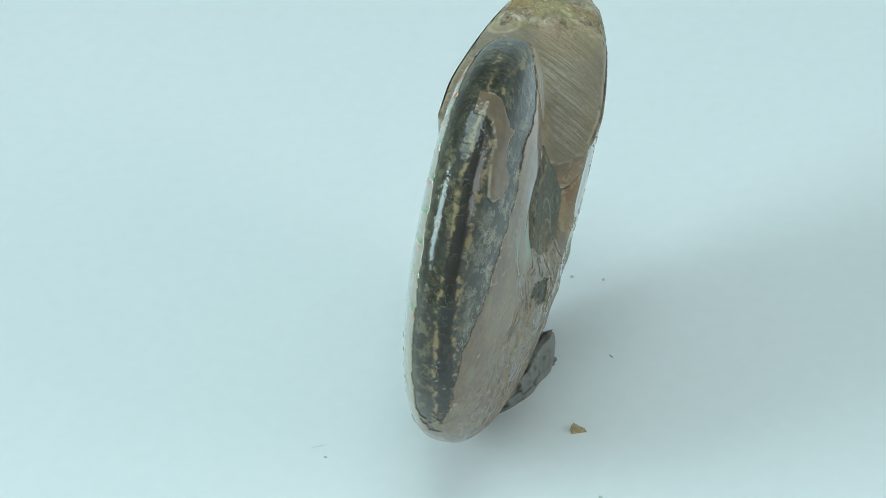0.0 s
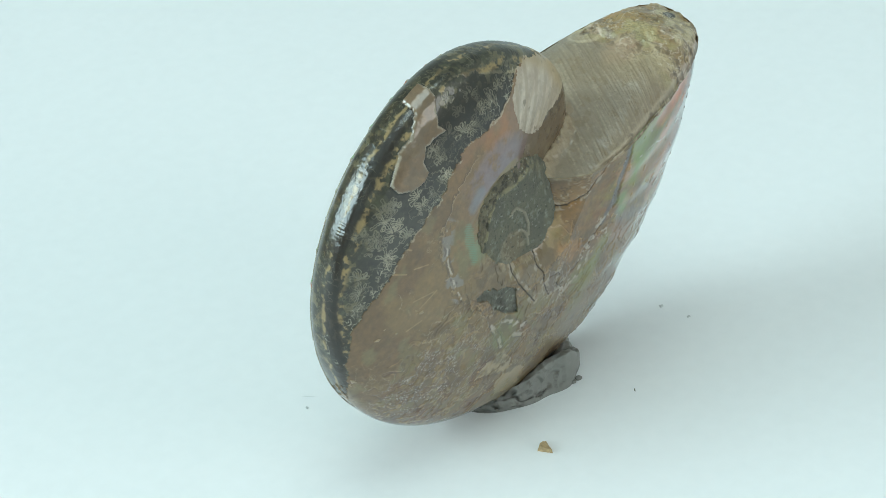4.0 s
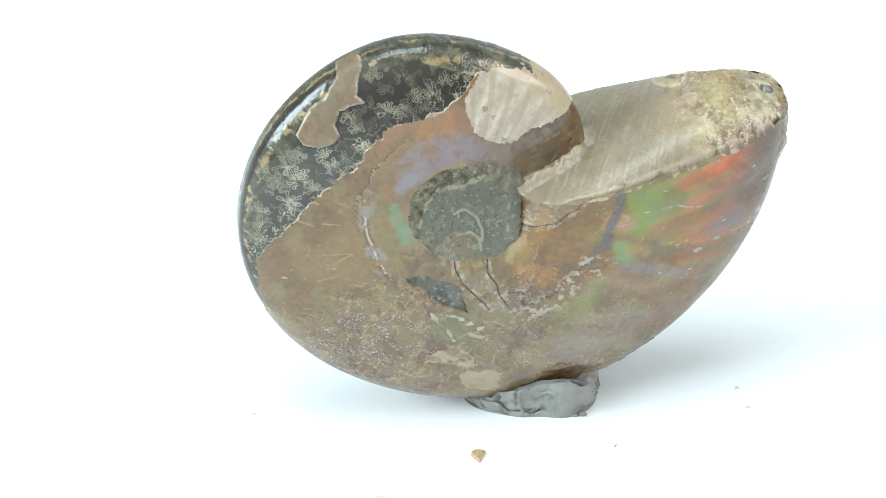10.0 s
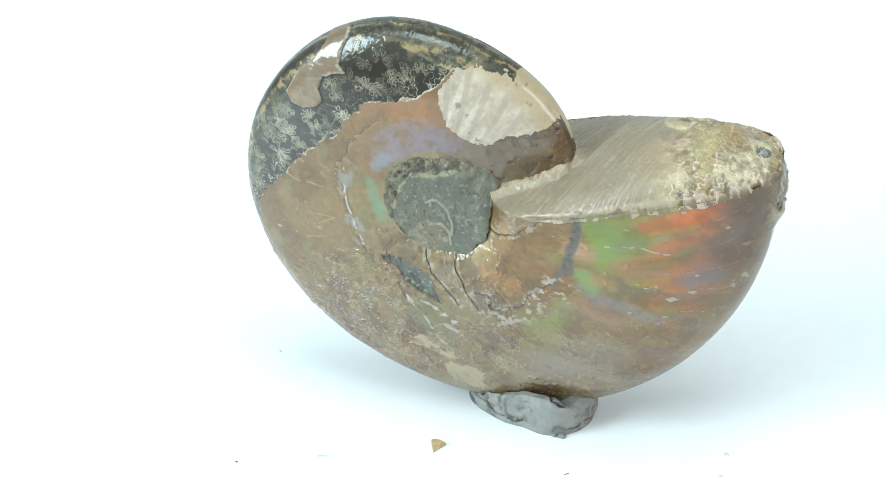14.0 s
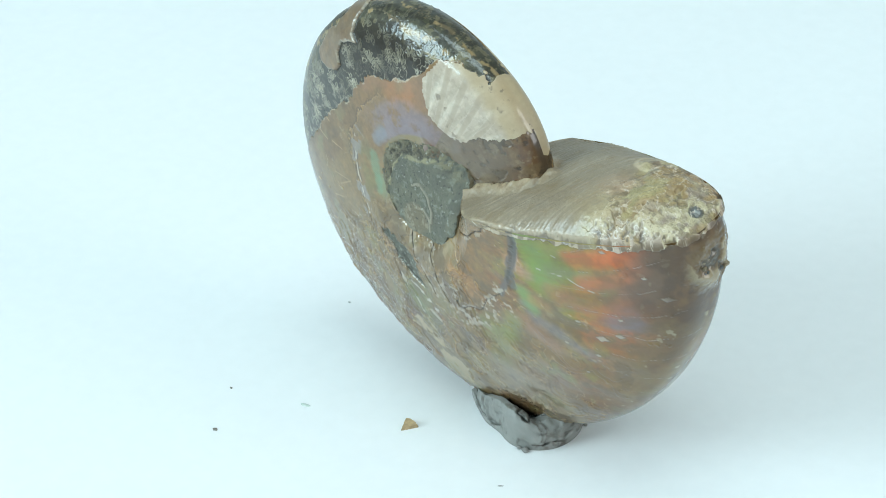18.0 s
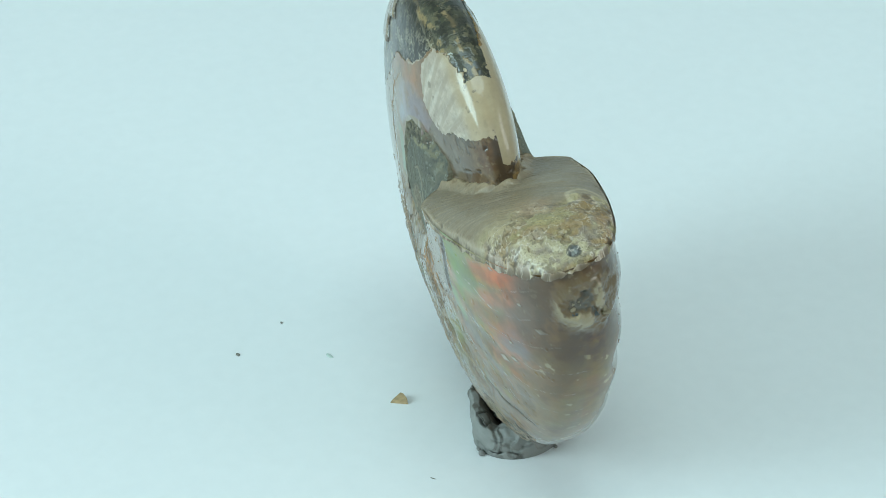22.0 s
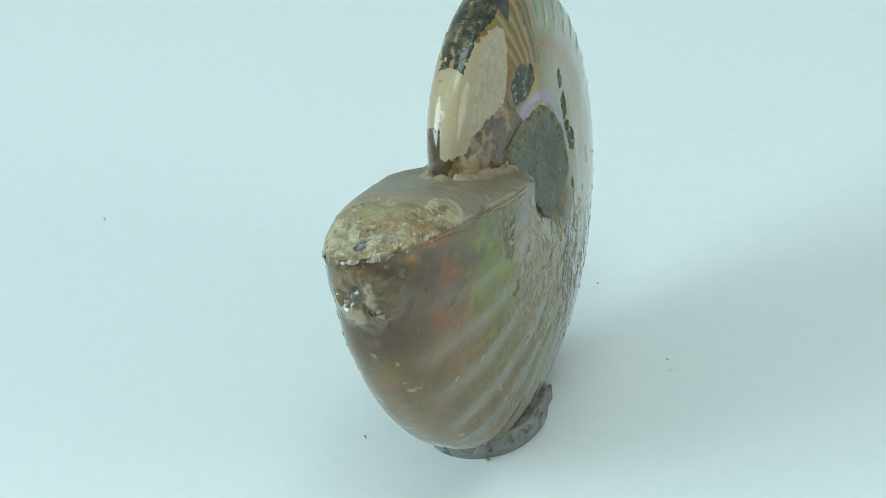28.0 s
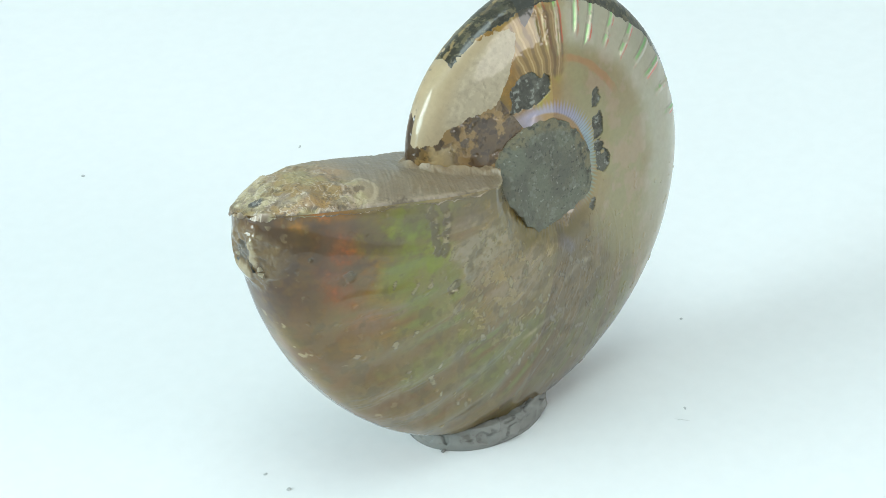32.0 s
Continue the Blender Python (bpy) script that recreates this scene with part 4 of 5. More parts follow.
    # pale lozenge pits on the near flank and dark-rimmed pits on the far one
    for pa, pb, pr, sel in ((0.1204, -0.0364, 0.0027, nn), (0.1300, -0.0317, 0.0021, nn), (0.1088, -0.0292, 0.0014, nn), (0.1167, -0.0478, 0.0016, nn), (0.1320, -0.0204, 0.0013, nn), (0.1541, -0.0034, 0.0024, nn),
                            (0.1458, 0.0080, 0.0013, nn), (0.1008, -0.0451, 0.0013, nn), (0.1081, -0.0626, 0.0010, nn), (0.1267, 0.0174, 0.0016, nn), (0.1291, -0.0482, 0.0021, nf_), (0.1028, -0.0673, 0.0012, nf_)):
        i = np.flatnonzero(sel & (np.abs(a - pa) < 3 * pr) & (np.abs(b - pb) < 3 * pr))
        m = np.full(len(P), 9.0, np.float32)
        m[i] = (np.abs(a[i] - pa - 0.25 * (b[i] - pb)) * 0.75 + np.abs(b[i] - pb) * 1.3) / pr + 0.9 * (fine[i] - 0.5)
        blend(col, sstep(1.25, 1.0, m) * 0.55, (0.070, 0.052, 0.038))
        blend(col, sstep(0.98, 0.80, m) * 0.8, (0.36, 0.31, 0.25))
        extra += 0.00035 * sstep(1.1, 0.8, m)
    for pa, pb, pr in ((0.1298, -0.0052, 0.0030), (0.0607, -0.0184, 0.0018), (0.0764, -0.0305, 0.0036), (0.1474, 0.0095, 0.0012)):
        m = np.hypot(a - pa, b - pb) / pr + 1.6 * (fine - 0.5) + np.where(nf_, 0, 9)
        blend(col, sstep(1.15, 0.7, m) * 0.75, (0.070, 0.058, 0.036))
        blend(col, sstep(0.62, 0.35, m) * sstep(0.42, 0.55, f3) * 0.8, (0.30, 0.27, 0.20))
        extra -= 0.0006 * sstep(1.1, 0.6, m)
    # cracks with pale broken lips, the grey scar between them, dark seam
    scar = nn & (poly_sd(ka, kb, ((0.0011, -0.0312), (0.0156, -0.0300), (0.0192, -0.0366), (0.0208, -0.0443), (0.0274, -0.0551), (0.0169, -0.0534), (0.0099, -0.0448), (0.0033, -0.0372))) < 0)
    blend(col, scar * 0.25 * sstep(0.36, 0.56, f2 + 0.05), (0.265, 0.225, 0.180))
    scar2 = nn & (poly_sd(ka, kb, ((0.0192, -0.0366), (0.0320, -0.0425), (0.0475, -0.0485), (0.0393, -0.0505), (0.0320, -0.0545), (0.0274, -0.0551), (0.0208, -0.0443))) < 0)
    blend(col, scar2 * sstep(0.40, 0.55, q9) * 0.7, (0.150, 0.105, 0.075))
    blend(col, nn * sstep(0.0006, 0.0002, np.abs(q9 - 0.52) * 0.02) * sstep(0.016, 0.006, np.hypot(a - 0.028, b + 0.047)) * 0.5, (0.38, 0.32, 0.26))
    blend(col, sstep(0.0016, 0.0008, np.abs(crack - 0.0011)) * sstep(0.50, 0.58, fine) * 0.45, (0.40, 0.345, 0.275))
    blend(col, sstep(0.00050, 0.00015, crack) * sstep(0.40, 0.50, fine) * 0.65, (0.050, 0.030, 0.020))
    flap = nn & (poly_sd(ka, kb, ((0.0329, -0.0075), (0.0375, -0.0080), (0.0458, -0.0042), (0.0549, 0.0032), (0.0642, 0.0112), (0.0830, 0.0180), (0.0830, 0.030), (0.0340, 0.012))) < 0)
    layers = np.sin((b - 0.30 * a) * 1500 + 26 * f2)
    blend(col, flap * 0.4, (0.285, 0.220, 0.155))
    blend(col, flap * sstep(0.5, 0.95, layers) * sstep(0.42, 0.55, fine) * 0.45, (0.40, 0.340, 0.265))
    blend(col, flap * sstep(-0.88, -0.99, layers) * sstep(0.42, 0.55, f2) * 0.6, (0.080, 0.055, 0.036))
    extra += flap * 0.00012 * layers
    d = near_line(((0.0780, 0.0160), (0.0772, 0.0011), (0.0724, -0.0139), (0.0680, -0.0236), (0.0649, -0.0301)), 0.008, nn)
    blend(col, sstep(0.0026, 0.0012, d + 0.0030 * (f2 - 0.5)) * 0.75, (0.085, 0.080, 0.078))
    d = near_line(((0.0690, -0.0362), (0.0649, -0.0301), (0.0560, -0.0440), (0.0450, -0.0560), (0.0338, -0.0600)), 0.014, nn)
    blend(col, sstep(0.0065, 0.0030, d + 0.010 * (q9 - 0.5)) * sstep(0.53, 0.60, fine) * 0.75, (0.40, 0.345, 0.275))
    # umbilical collar: lavender crescent, blue tip, fine-lined green, grey scar ring with pale edge
    d = near_line(((-0.0205, 0.0205), (-0.0068, 0.0300), (0.0125, 0.0325), (0.0253, 0.0290)), 0.014, near & early)
    blend(col, sstep(0.0062, 0.0030, d + 0.004 * (f2 - 0.5)) * (0.65 + 0.35 * sstep(0.4, 0.55, fine)) * 0.30, (0.225, 0.195, 0.210))
    d = near_line(((-0.0240, 0.0160), (-0.0185, 0.0215)), 0.008, near & early)
    blend(col, sstep(0.0042, 0.0010, d + 0.004 * (f2 - 0.5)) * 0.5, (0.215, 0.235, 0.275))
    d = near_line(((-0.0278, 0.0060), (-0.0255, -0.0022), (-0.0235, -0.0117)), 0.008, near)
    lined = 0.5 + 0.5 * np.sin((b + 0.5 * a) * 5200 + 3 * f2)
    blend(col, sstep(0.0040, 0.0010, d + 0.005 * (f2 - 0.5)) * (0.30 + 0.40 * lined), (0.140, 0.260, 0.160))
    d = near_line(((-0.0400, 0.0130), (-0.0411, -0.0018), (-0.0396, -0.0098), (-0.0378, -0.0179), (-0.0328, -0.0297)), 0.012, near)
    blend(col, sstep(0.0050, 0.0022, np.abs(d) + 0.006 * (q9 - 0.5)) * sstep(0.47, 0.56, f2) * 0.6, (0.250, 0.230, 0.215))
    blend(col, sstep(0.0008, 0.0003, d) * sstep(0.40, 0.52, fine) * 0.75, (0.46, 0.40, 0.32))
    blend(col, sstep(0.0008, 0.0003, np.abs(d - 0.0013)) * sstep(0.44, 0.56, fine) * 0.6, (0.085, 0.062, 0.045))
    # rusty glow under the edge of the dark stone
    d = near_line(((-0.0300, 0.0455), (-0.0138, 0.0515), (-0.0005, 0.0528), (0.0080, 0.0566), (0.0075, 0.0456)), 0.012, near & early)
    blend(col, nac * sstep(0.0070, 0.0005, d + 0.007 * (f4 - 0.5)) * 0.50, (0.270, 0.140, 0.075))
    edge_in = rb_near - rho - jr
    blend(col, nac * near * early * sstep(0.0012, 0.0003, edge_in) * (edge_in > 0) * sstep(0.40, 0.55, fine) * 0.8, (0.46, 0.38, 0.28))
    # torn scraps below the grey patch and the field of curled chips beside them
    d = near_line(((-0.0116, -0.0559), (-0.0032, -0.0682), (-0.0007, -0.0748)), 0.003, nn)
    for pts in (((-0.0036, -0.0565), (0.0047, -0.0613), (0.0105, -0.0680), (0.0137, -0.0665)), ((0.0062, -0.0656), (0.0078, -0.0716), (0.0136, -0.0746))):
        d = np.minimum(d, near_line(pts, 0.003, nn))
    blend(col, sstep(0.0018, 0.0006, d + 0.0020 * (f2 - 0.5)) * sstep(0.46, 0.54, fine) * 0.75, (0.46, 0.40, 0.32))
    blend(col, sstep(0.0005, 0.0002, np.abs(d - 0.0014)) * sstep(0.5, 0.58, q9) * 0.7, (0.060, 0.048, 0.036))
    film(((-0.0060, -0.0640), (0.0010, -0.0700), (0.0060, -0.0780)), 0.0065, nn, (0.165, 0.175, 0.080), 0.55)
    field = nn * nac * (rho < 0.975 * R) * (sstep(0.030, 0.018, np.hypot((a + 0.042) * 0.75, b + 0.074)) + 0.55 * sstep(0.030, 0.016, np.hypot(a - 0.030, (b + 0.078) * 1.1))).clip(0, 1)
    for lev in (0.46, 0.54):
        blend(col, field * sstep(0.030, 0.018, np.abs(q9 - lev - 0.020)) * 0.45, (0.135, 0.075, 0.055))
        blend(col, field * sstep(0.011, 0.004, np.abs(q9 - lev)) * sstep(0.40, 0.52, fine) * 0.85, (0.45, 0.385, 0.310))
        blend(col, field * sstep(0.009, 0.003, np.abs(q9 - lev + 0.012)) * sstep(0.42, 0.54, fine) * 0.7, (0.060, 0.042, 0.032))
        extra += 0.00014 * field * (q9 > lev)
    # flake: raised pale edge, soft bands
    blend(col, flake * sstep(0.0016, 0.0004, -flake_d) * sstep(0.36, 0.50, fine) * 0.8, (0.36, 0.30, 0.22))
    blend(col, flake * sstep(0.47, 0.56, q9) * 0.4, (0.135, 0.100, 0.066))
    extra += flake * 0.0006 * sstep(0.0, 0.0010, -flake_d)
    blend(col, dark * near * sstep(0.0014, 0.0004, flake_d) * 0.7, (0.012, 0.010, 0.008))
    # dark stone: brown-black heart, paler crumbled rim with a bright inner edge, ragged scribble
    heart = dark * near * sstep(140, 122, deg) * sstep(74, 84, deg) * (1 - sut)
    blend(col, heart * sstep(0.945, 0.925, rho / R + 0.02 * (fine - 0.5)) * 0.92, (0.024, 0.018, 0.010))
    outer = dark * sstep(0.925, 0.940, rho / R + 0.02 * (fine - 0.5)) * sstep(-0.004, 0.004, w) * sstep(0.004, 0.009, w) * sstep(150, 125, deg)
    blend(col, outer * (0.35 + 0.45 * sstep(0.42, 0.60, fine)), (0.135, 0.130, 0.100))
    d = near_line(((-0.0351, 0.0773), (-0.0244, 0.0801), (-0.0130, 0.0788), (0.0010, 0.0738), (0.0143, 0.0692)), 0.004, near & early)
    blend(col, dark * sstep(0.0009, 0.0003, d) * sstep(0.35, 0.5, fine) * 0.8, (0.38, 0.33, 0.24))
    venter = dark * sstep(0.0155, 0.0115, np.abs(w))
    blend(col, venter * 0.45, (0.058, 0.053, 0.034))
    heel = sstep(0.0046, 0.0020, np.abs(w - 0.0055 + 0.006 * (f4 - 0.5))) * sstep(118, 132, deg)
    blend(col, venter * heel * 0.9, (0.022, 0.014, 0.008))
    crumb_ = venter * sstep(0.52, 0.60, fine) * sstep(0.40, 0.52, f2)
    blend(col, crumb_ * (1 - 0.75 * heel) * 0.6, (0.150, 0.130, 0.082))
    blend(col, venter * sstep(0.0016, 0.0004, np.abs(np.abs(w - 0.0055 + 0.006 * (f4 - 0.5)) - 0.0042)) * sstep(0.44, 0.56, fine) * 0.8, (0.240, 0.180, 0.098))
    blend(col, venter * sstep(0.46, 0.38, q9) * 0.55, (0.026, 0.023, 0.017))
    extra += 0.00008 * crumb_
    squig = sstep(0.020, 0.008, np.abs(fbm(P, 210, 3, 103) - 0.5)) * sstep(0.46, 0.56, fbm(P, 60, 2, 104))
    blend(col, dark * squig * sstep(0.009, 0.004, np.abs(w)) * 0.35, (0.20, 0.185, 0.135))
    blend(col, dark * near * squig * sstep(0.016, 0.006, rho - rb_near) * 0.8, (0.30, 0.28, 0.23))
    # cream patch: tan translucent venter, curved rib lines, a few dark nicks
    blend(col, cream * sstep(0.0125, 0.0095, np.abs(w) + 0.003 * (f4 - 0.5)) * 0.70, (0.400, 0.290, 0.165))
    rib = np.sin((TH - 0.22 * rho / R) * 42 + 1.2)
    blend(col, cream * near * sstep(0.0098, 0.0125, w) * sstep(0.15, 0.95, rib) * 0.65, (0.345, 0.270, 0.195))
    blend(col, cream * near * sstep(0.0098, 0.0125, w) * sstep(0.10, 0.02, np.abs(rib - 0.25)) * 0.4, (0.50, 0.425, 0.345))
    blend(col, cream * near * sstep(0.66, 0.72, fbm(P, 230, 4, 105)) * sstep(0.5, 0.62, f4) * 0.75, (0.17, 0.125, 0.085))
    blend(col, low * sstep(0.0105, 0.0060, np.abs(w + 0.003) * 1.3 + 0.003 * (f2 - 0.5)) * sstep(12, 18, deg) * sstep(44, 34, deg) * 0.85, (0.060, 0.034, 0.014))
    blend(col, low * near * sstep(0.0100, 0.0130, w) * 0.55, (0.135, 0.108, 0.082))
    lf = low & far
    blend(col, lf * 0.75, (0.085, 0.052, 0.024))
    blend(col, lf * sstep(0.50, 0.56, q9) * 0.85, (0.250, 0.165, 0.070))
    blend(col, lf * sstep(0.55, 0.62, fine) * 0.35, (0.030, 0.014, 0.008))
    blend(col, lf * sstep(0.0140, 0.0115, np.abs(w)) * sstep(0.0075, 0.0095, np.abs(w)) * sstep(0.40, 0.50, f4) * 0.7, (0.360, 0.290, 0.180))
    # far flank: brown bands behind the cream patch, seam, crust, amber lip, dark arcs
    bz = ff * early * sstep(0.004, 0.0, poly_sd(ka, kb, ((0.0075, 0.0780), (-0.0175, 0.0720), (-0.0112, 0.0450), (0.0109, 0.0490))))
    bands = np.sin(TH * 62 + 5 * f4 + 60 * rho)
    blend(col, bz * 0.75, (0.235, 0.165, 0.080))
    blend(col, bz * sstep(0.2, 0.9, bands) * 0.6, (0.135, 0.085, 0.036))
    blend(col, bz * sstep(-0.8, -0.97, bands) * 0.5, (0.42, 0.33, 0.20))
    notch = far & early & (poly_sd(ka, kb, ((0.0005, 0.0830), (0.0030, 0.0748), (0.0022, 0.0700), (-0.0030, 0.0731), (-0.0104, 0.0800))) < 0)
    blend(col, notch * 0.9, (0.050, 0.050, 0.044))
    fc = nf_ * nac * sstep(0.0035, -0.002, poly_sd(ka, kb, ((0.0721, -0.0062), (0.0449, -0.0110), (0.0363, -0.0240), (0.0539, -0.0280), (0.0673, -0.0297), (0.0774, -0.0145))) + 0.012 * (q9 - 0.5))
    blend(col, fc * (0.45 + 0.35 * sstep(0.42, 0.58, fine)), (0.330, 0.300, 0.255))
    blend(col, fc * sstep(0.40, 0.32, fine) * 0.5, (0.10, 0.085, 0.060))
    for pts in (((0.0880, 0.0150), (0.0858, 0.0071), (0.0854, -0.0081)), ((0.0800, 0.0140), (0.0785, 0.0040), (0.0819, -0.0096))):
        d = near_line(pts, 0.006, nf_)
        blend(col, sstep(0.0030, 0.0016, d + 0.004 * (fine - 0.5)) * 0.8, (0.100, 0.078, 0.048))
        blend(col, sstep(0.0022, 0.0010, d) * sstep(0.54, 0.60, fine) * 0.9, (0.36, 0.31, 0.22))
        extra -= 0.0005 * sstep(0.0030, 0.0016, d) * (fine < 0.55)
    film(((0.1480, 0.0270), (0.1385, 0.0229), (0.1276, 0.0205)), 0.0032, nf_, (0.085, 0.036, 0.014), 0.9, 0.25)
    film(((0.1638, 0.0255), (0.1583, 0.0123), (0.1501, 0.0062), (0.1353, 0.0001), (0.1184, -0.0010)), 0.0016, nf_, (0.095, 0.050, 0.024), 0.85, 0.2)
    film(((0.1605, 0.0273), (0.1488, 0.0184)), 0.0075, nf_, (0.080, 0.038, 0.017), 0.9)
    film(((0.1326, 0.0190), (0.1400, 0.0012), (0.1340, -0.0150)), 0.0062, nf_, (0.340, 0.115, 0.052), 0.80)
    film(((0.1560, 0.0300), (0.1480, 0.0265)), 0.0030, nf_, (0.420, 0.205, 0.030), 0.9, 0.3)
    film(((0.0960, 0.0190), (0.1006, -0.0018), (0.1139, -0.0176)), 0.0080, nf_, (0.175, 0.205, 0.055), 0.60)
    film(((0.0334, -0.0795), (0.0188, -0.0755), (0.0064, -0.0748)), 0.0013, nf_, (0.36, 0.31, 0.21), 0.8, 0.2)
    film(((0.0041, -0.0578), (-0.0051, -0.0527), (-0.0146, -0.0542)), 0.0014, nf_, (0.36, 0.31, 0.21), 0.8, 0.2)
    film(((0.0000, -0.0420), (0.0060, -0.0360)), 0.0034, nf_, (0.20, 0.20, 0.27), 0.7)
    # ragged little scraps of outer shell over the middle of the far flank
    rng = random.Random(77)
    for _ in range(240):
        t0, r0 = radians(rng.uniform(252, 352)), rng.uniform(0.040, 0.125)
        if rng.random() > (0.95 if 0.045 < r0 < 0.098 else 0.4):
            continue
        pa, pb, size, tilt = r0 * math.cos(t0), r0 * math.sin(t0), rng.choice((0.0004, 0.0005, 0.0007, 0.0009, 0.0014)), t0 - 0.7 + rng.uniform(-0.5, 0.5)
        i = np.flatnonzero(nf_ & (np.abs(a - pa) < 3.2 * size) & (np.abs(b - pb) < 3.2 * size))
        x, y = a[i] - pa, b[i] - pb
        m = np.hypot((x * math.cos(tilt) + y * math.sin(tilt)) / 1.7, (y * math.cos(tilt) - x * math.sin(tilt)) * 1.3) / size + 3.6 * (fine[i] - 0.5)
        bright = rng.uniform(0.5, 0.95)
        for lo_, hi_, tone in ((1.05, 1.3, (0.085, 0.072, 0.045)), (0.75, 0.98, (0.34, 0.30, 0.21))):
            k = (nac[i] * sstep(hi_, lo_, m) * bright)[:, None]
            col[i] += k * (np.array(tone, np.float32) - col[i])
        extra[i] += 0.0001 * sstep(1.1, 0.7, m)
    # greyer pearl on the far side, amber-brown keel with darker clouds round the crystal hollow
    blend(col, lowf * 0.40, (0.150, 0.128, 0.070))
    blend(col, lowf * sstep(0.46, 0.60, f4) * 0.35, (0.200, 0.160, 0.105))
    blend(col, lowf * sstep(0.45, 0.33, q9) * 0.35, (0.095, 0.080, 0.042))
    old = far & (deg > 98) & (deg < 285) & nac.astype(bool)
    col[old] *= np.array((0.86, 0.82, 0.86), np.float32)
    blend(col, keel_n * sstep(0.050, 0.012, np.hypot((TH - radians(362)) * R, w * 1.4)) * (0.45 + 0.5 * sstep(0.40, 0.58, q9)), (0.075, 0.036, 0.012))
    blend(col, keel_n * sstep(0.52, 0.64, fbm(P, 55, 3, 106)) * 0.6, (0.185, 0.105, 0.042))
    blend(col, keel_n * sstep(0.70, 0.76, fbm(P, 210, 3, 107)) * 0.7, (0.33, 0.28, 0.19))
    lively = nac * ~early * sstep(290, 335, deg)
    grey = col.mean(axis=1)
    col += (0.22 * lively)[:, None] * (col - grey[:, None])
    # deeper, more varied tones of the polished faces
    for sel, mid, power, scale in ((nac.astype(bool) & near, 0.135, 1.16, (0.855, 0.845, 0.885)), (nac.astype(bool) & ~near, 0.135, 1.38, (0.85, 0.835, 0.81)), (dark, 0.055, 1.30, (0.82, 0.80, 0.77)), (low & ~nac.astype(bool), 0.13, 1.3, (0.95, 0.93, 0.88))):
        col[sel] = mid * (np.maximum(col[sel], 0.004) / mid) ** np.float32(power) * np.array(scale, np.float32)

    # --- relief ---
    disp = 0.00016 * (f2 - 0.5) + 0.0005 * (f1 - 0.5) * ~dark
    rib_rel = np.sin(band * 30)
    disp += 0.00080 * rib_rel * sstep(265, 320, deg) * sstep(0.45, 0.65, rho / R) * np.where(far, 1.0, 0.45) * sstep(0.010, 0.021, np.abs(w))
    disp += 0.00045 * rib_hump + 0.00030 * scrap
    disp += 0.0004 * vein + 0.0001 * vein2 + 0.0005 * crust * f3 + 0.0003 * fleck
    disp -= 0.0006 * sstep(0.0004, 0.0001, crack) + 0.0006 * sstep(0.0028, 0.0012, seam)
    disp += 0.00032 * peel
    crink = sstep(0.70, 0.92, rho / R) * sstep(0.45, 0.60, fbm(P, 200, 5, 47))
    disp += dark * (0.00008 * (f3 - 0.5) + 0.00012 * crink * (fbm(P, 360, 3, 93) - 0.3) + 0.0002 * (f4 - 0.5))
    disp -= dark * (0.0005 - 0.0001 * sut + 0.0002 * keel * f3)
    disp -= matrix * (0.0016 - 0.0012 * f3)
    disp += extra + flake * (0.0001 + 0.0003 * f2)
    disp -= cream * near * 0.00012 * sstep(0.65, 0.95, ribs) * (rho < 0.85 * R)
    disp -= low * 0.0003 * sstep(0.5, 0.65, f2)
    disp *= sstep(0.0, 0.007, (end - TH) * rho)
    # hollow lined with crystals on the keel below the mouth
    vug = np.hypot((TH - radians(364.5)) * R, w + 0.002) + 0.012 * (f2 - 0.5)
    blend(col, nac * sstep(0.050, 0.014, vug) * sstep(0.32, 0.56, f4) * 0.85, (0.070, 0.032, 0.011))
    vm = sstep(0.0185, 0.0110, vug)
    disp += vm * (0.0066 * f2 - 0.0014)
    blend(col, vm * 0.9, (0.150, 0.090, 0.036))
    blend(col, vm * sstep(0.50, 0.60, f2), (0.31, 0.235, 0.135))
    blend(col, sstep(0.0085, 0.004, vug) * sstep(0.50, 0.40, f2) * 0.8, (0.060, 0.050, 0.036))
    Q = P + N * disp[:, None]
    V = (CEN - base + Q[:, :1] * E1 + Q[:, 1:2] * E2 + Q[:, 2:3] * E3) * U

    quads = grid_faces(NU, NV)
    vote = np.zeros(len(P), int)
    vote[dark], vote[flake], vote[cream], vote[matrix & near], vote[matrix & far] = 1, 2, 3, 4, 5
    kind = vote[quads[:, 0]]
    for k, (name, mat, label) in enumerate((("shell", NACRE, "polished brown nacre with green and red iridescence"), ("suture_zone", DARK, "dark grey stone with pale leaf-shaped suture lines"),
                                            ("shell_flake", NACRE, "tan flake of shell left on the dark stone"), ("cream_patch", CREAM, "polished cream calcite with faint ribs"),
                                            ("matrix_patch", MATRIX, "patch of rough grey matrix"), ("matrix_patch", MATRIX, "patch of rough grey matrix"))):
        if (kind == k).any():
            array_mesh(name, V, quads[kind == k], col, mat, root, label, pearl)

    # umbilical plugs of grey matrix on both sides
    nr, na = 130, 360
    for side, ca, cb, out in ((1, 0.0062, 0.0, (0.0265, 0.0305, 0.0270, 0.0248, 0.0264, 0.0277, 0.0270, 0.0268, 0.0277, 0.0285, 0.0280, 0.0275)),
                              (-1, 0.0062, -0.0008, (0.0285, 0.0275, 0.0260, 0.0258, 0.0258, 0.0262, 0.0280, 0.0312, 0.0300, 0.0280, 0.0270, 0.0262))):
        rr, aa = [g.ravel() for g in np.meshgrid(np.linspace(0, 1.15, nr), np.linspace(0, 2 * math.pi, na), indexing="ij")]
        skirt = np.clip((rr - 1.0) / 0.15, 0, 1)
        rr = np.minimum(rr, 1.0)
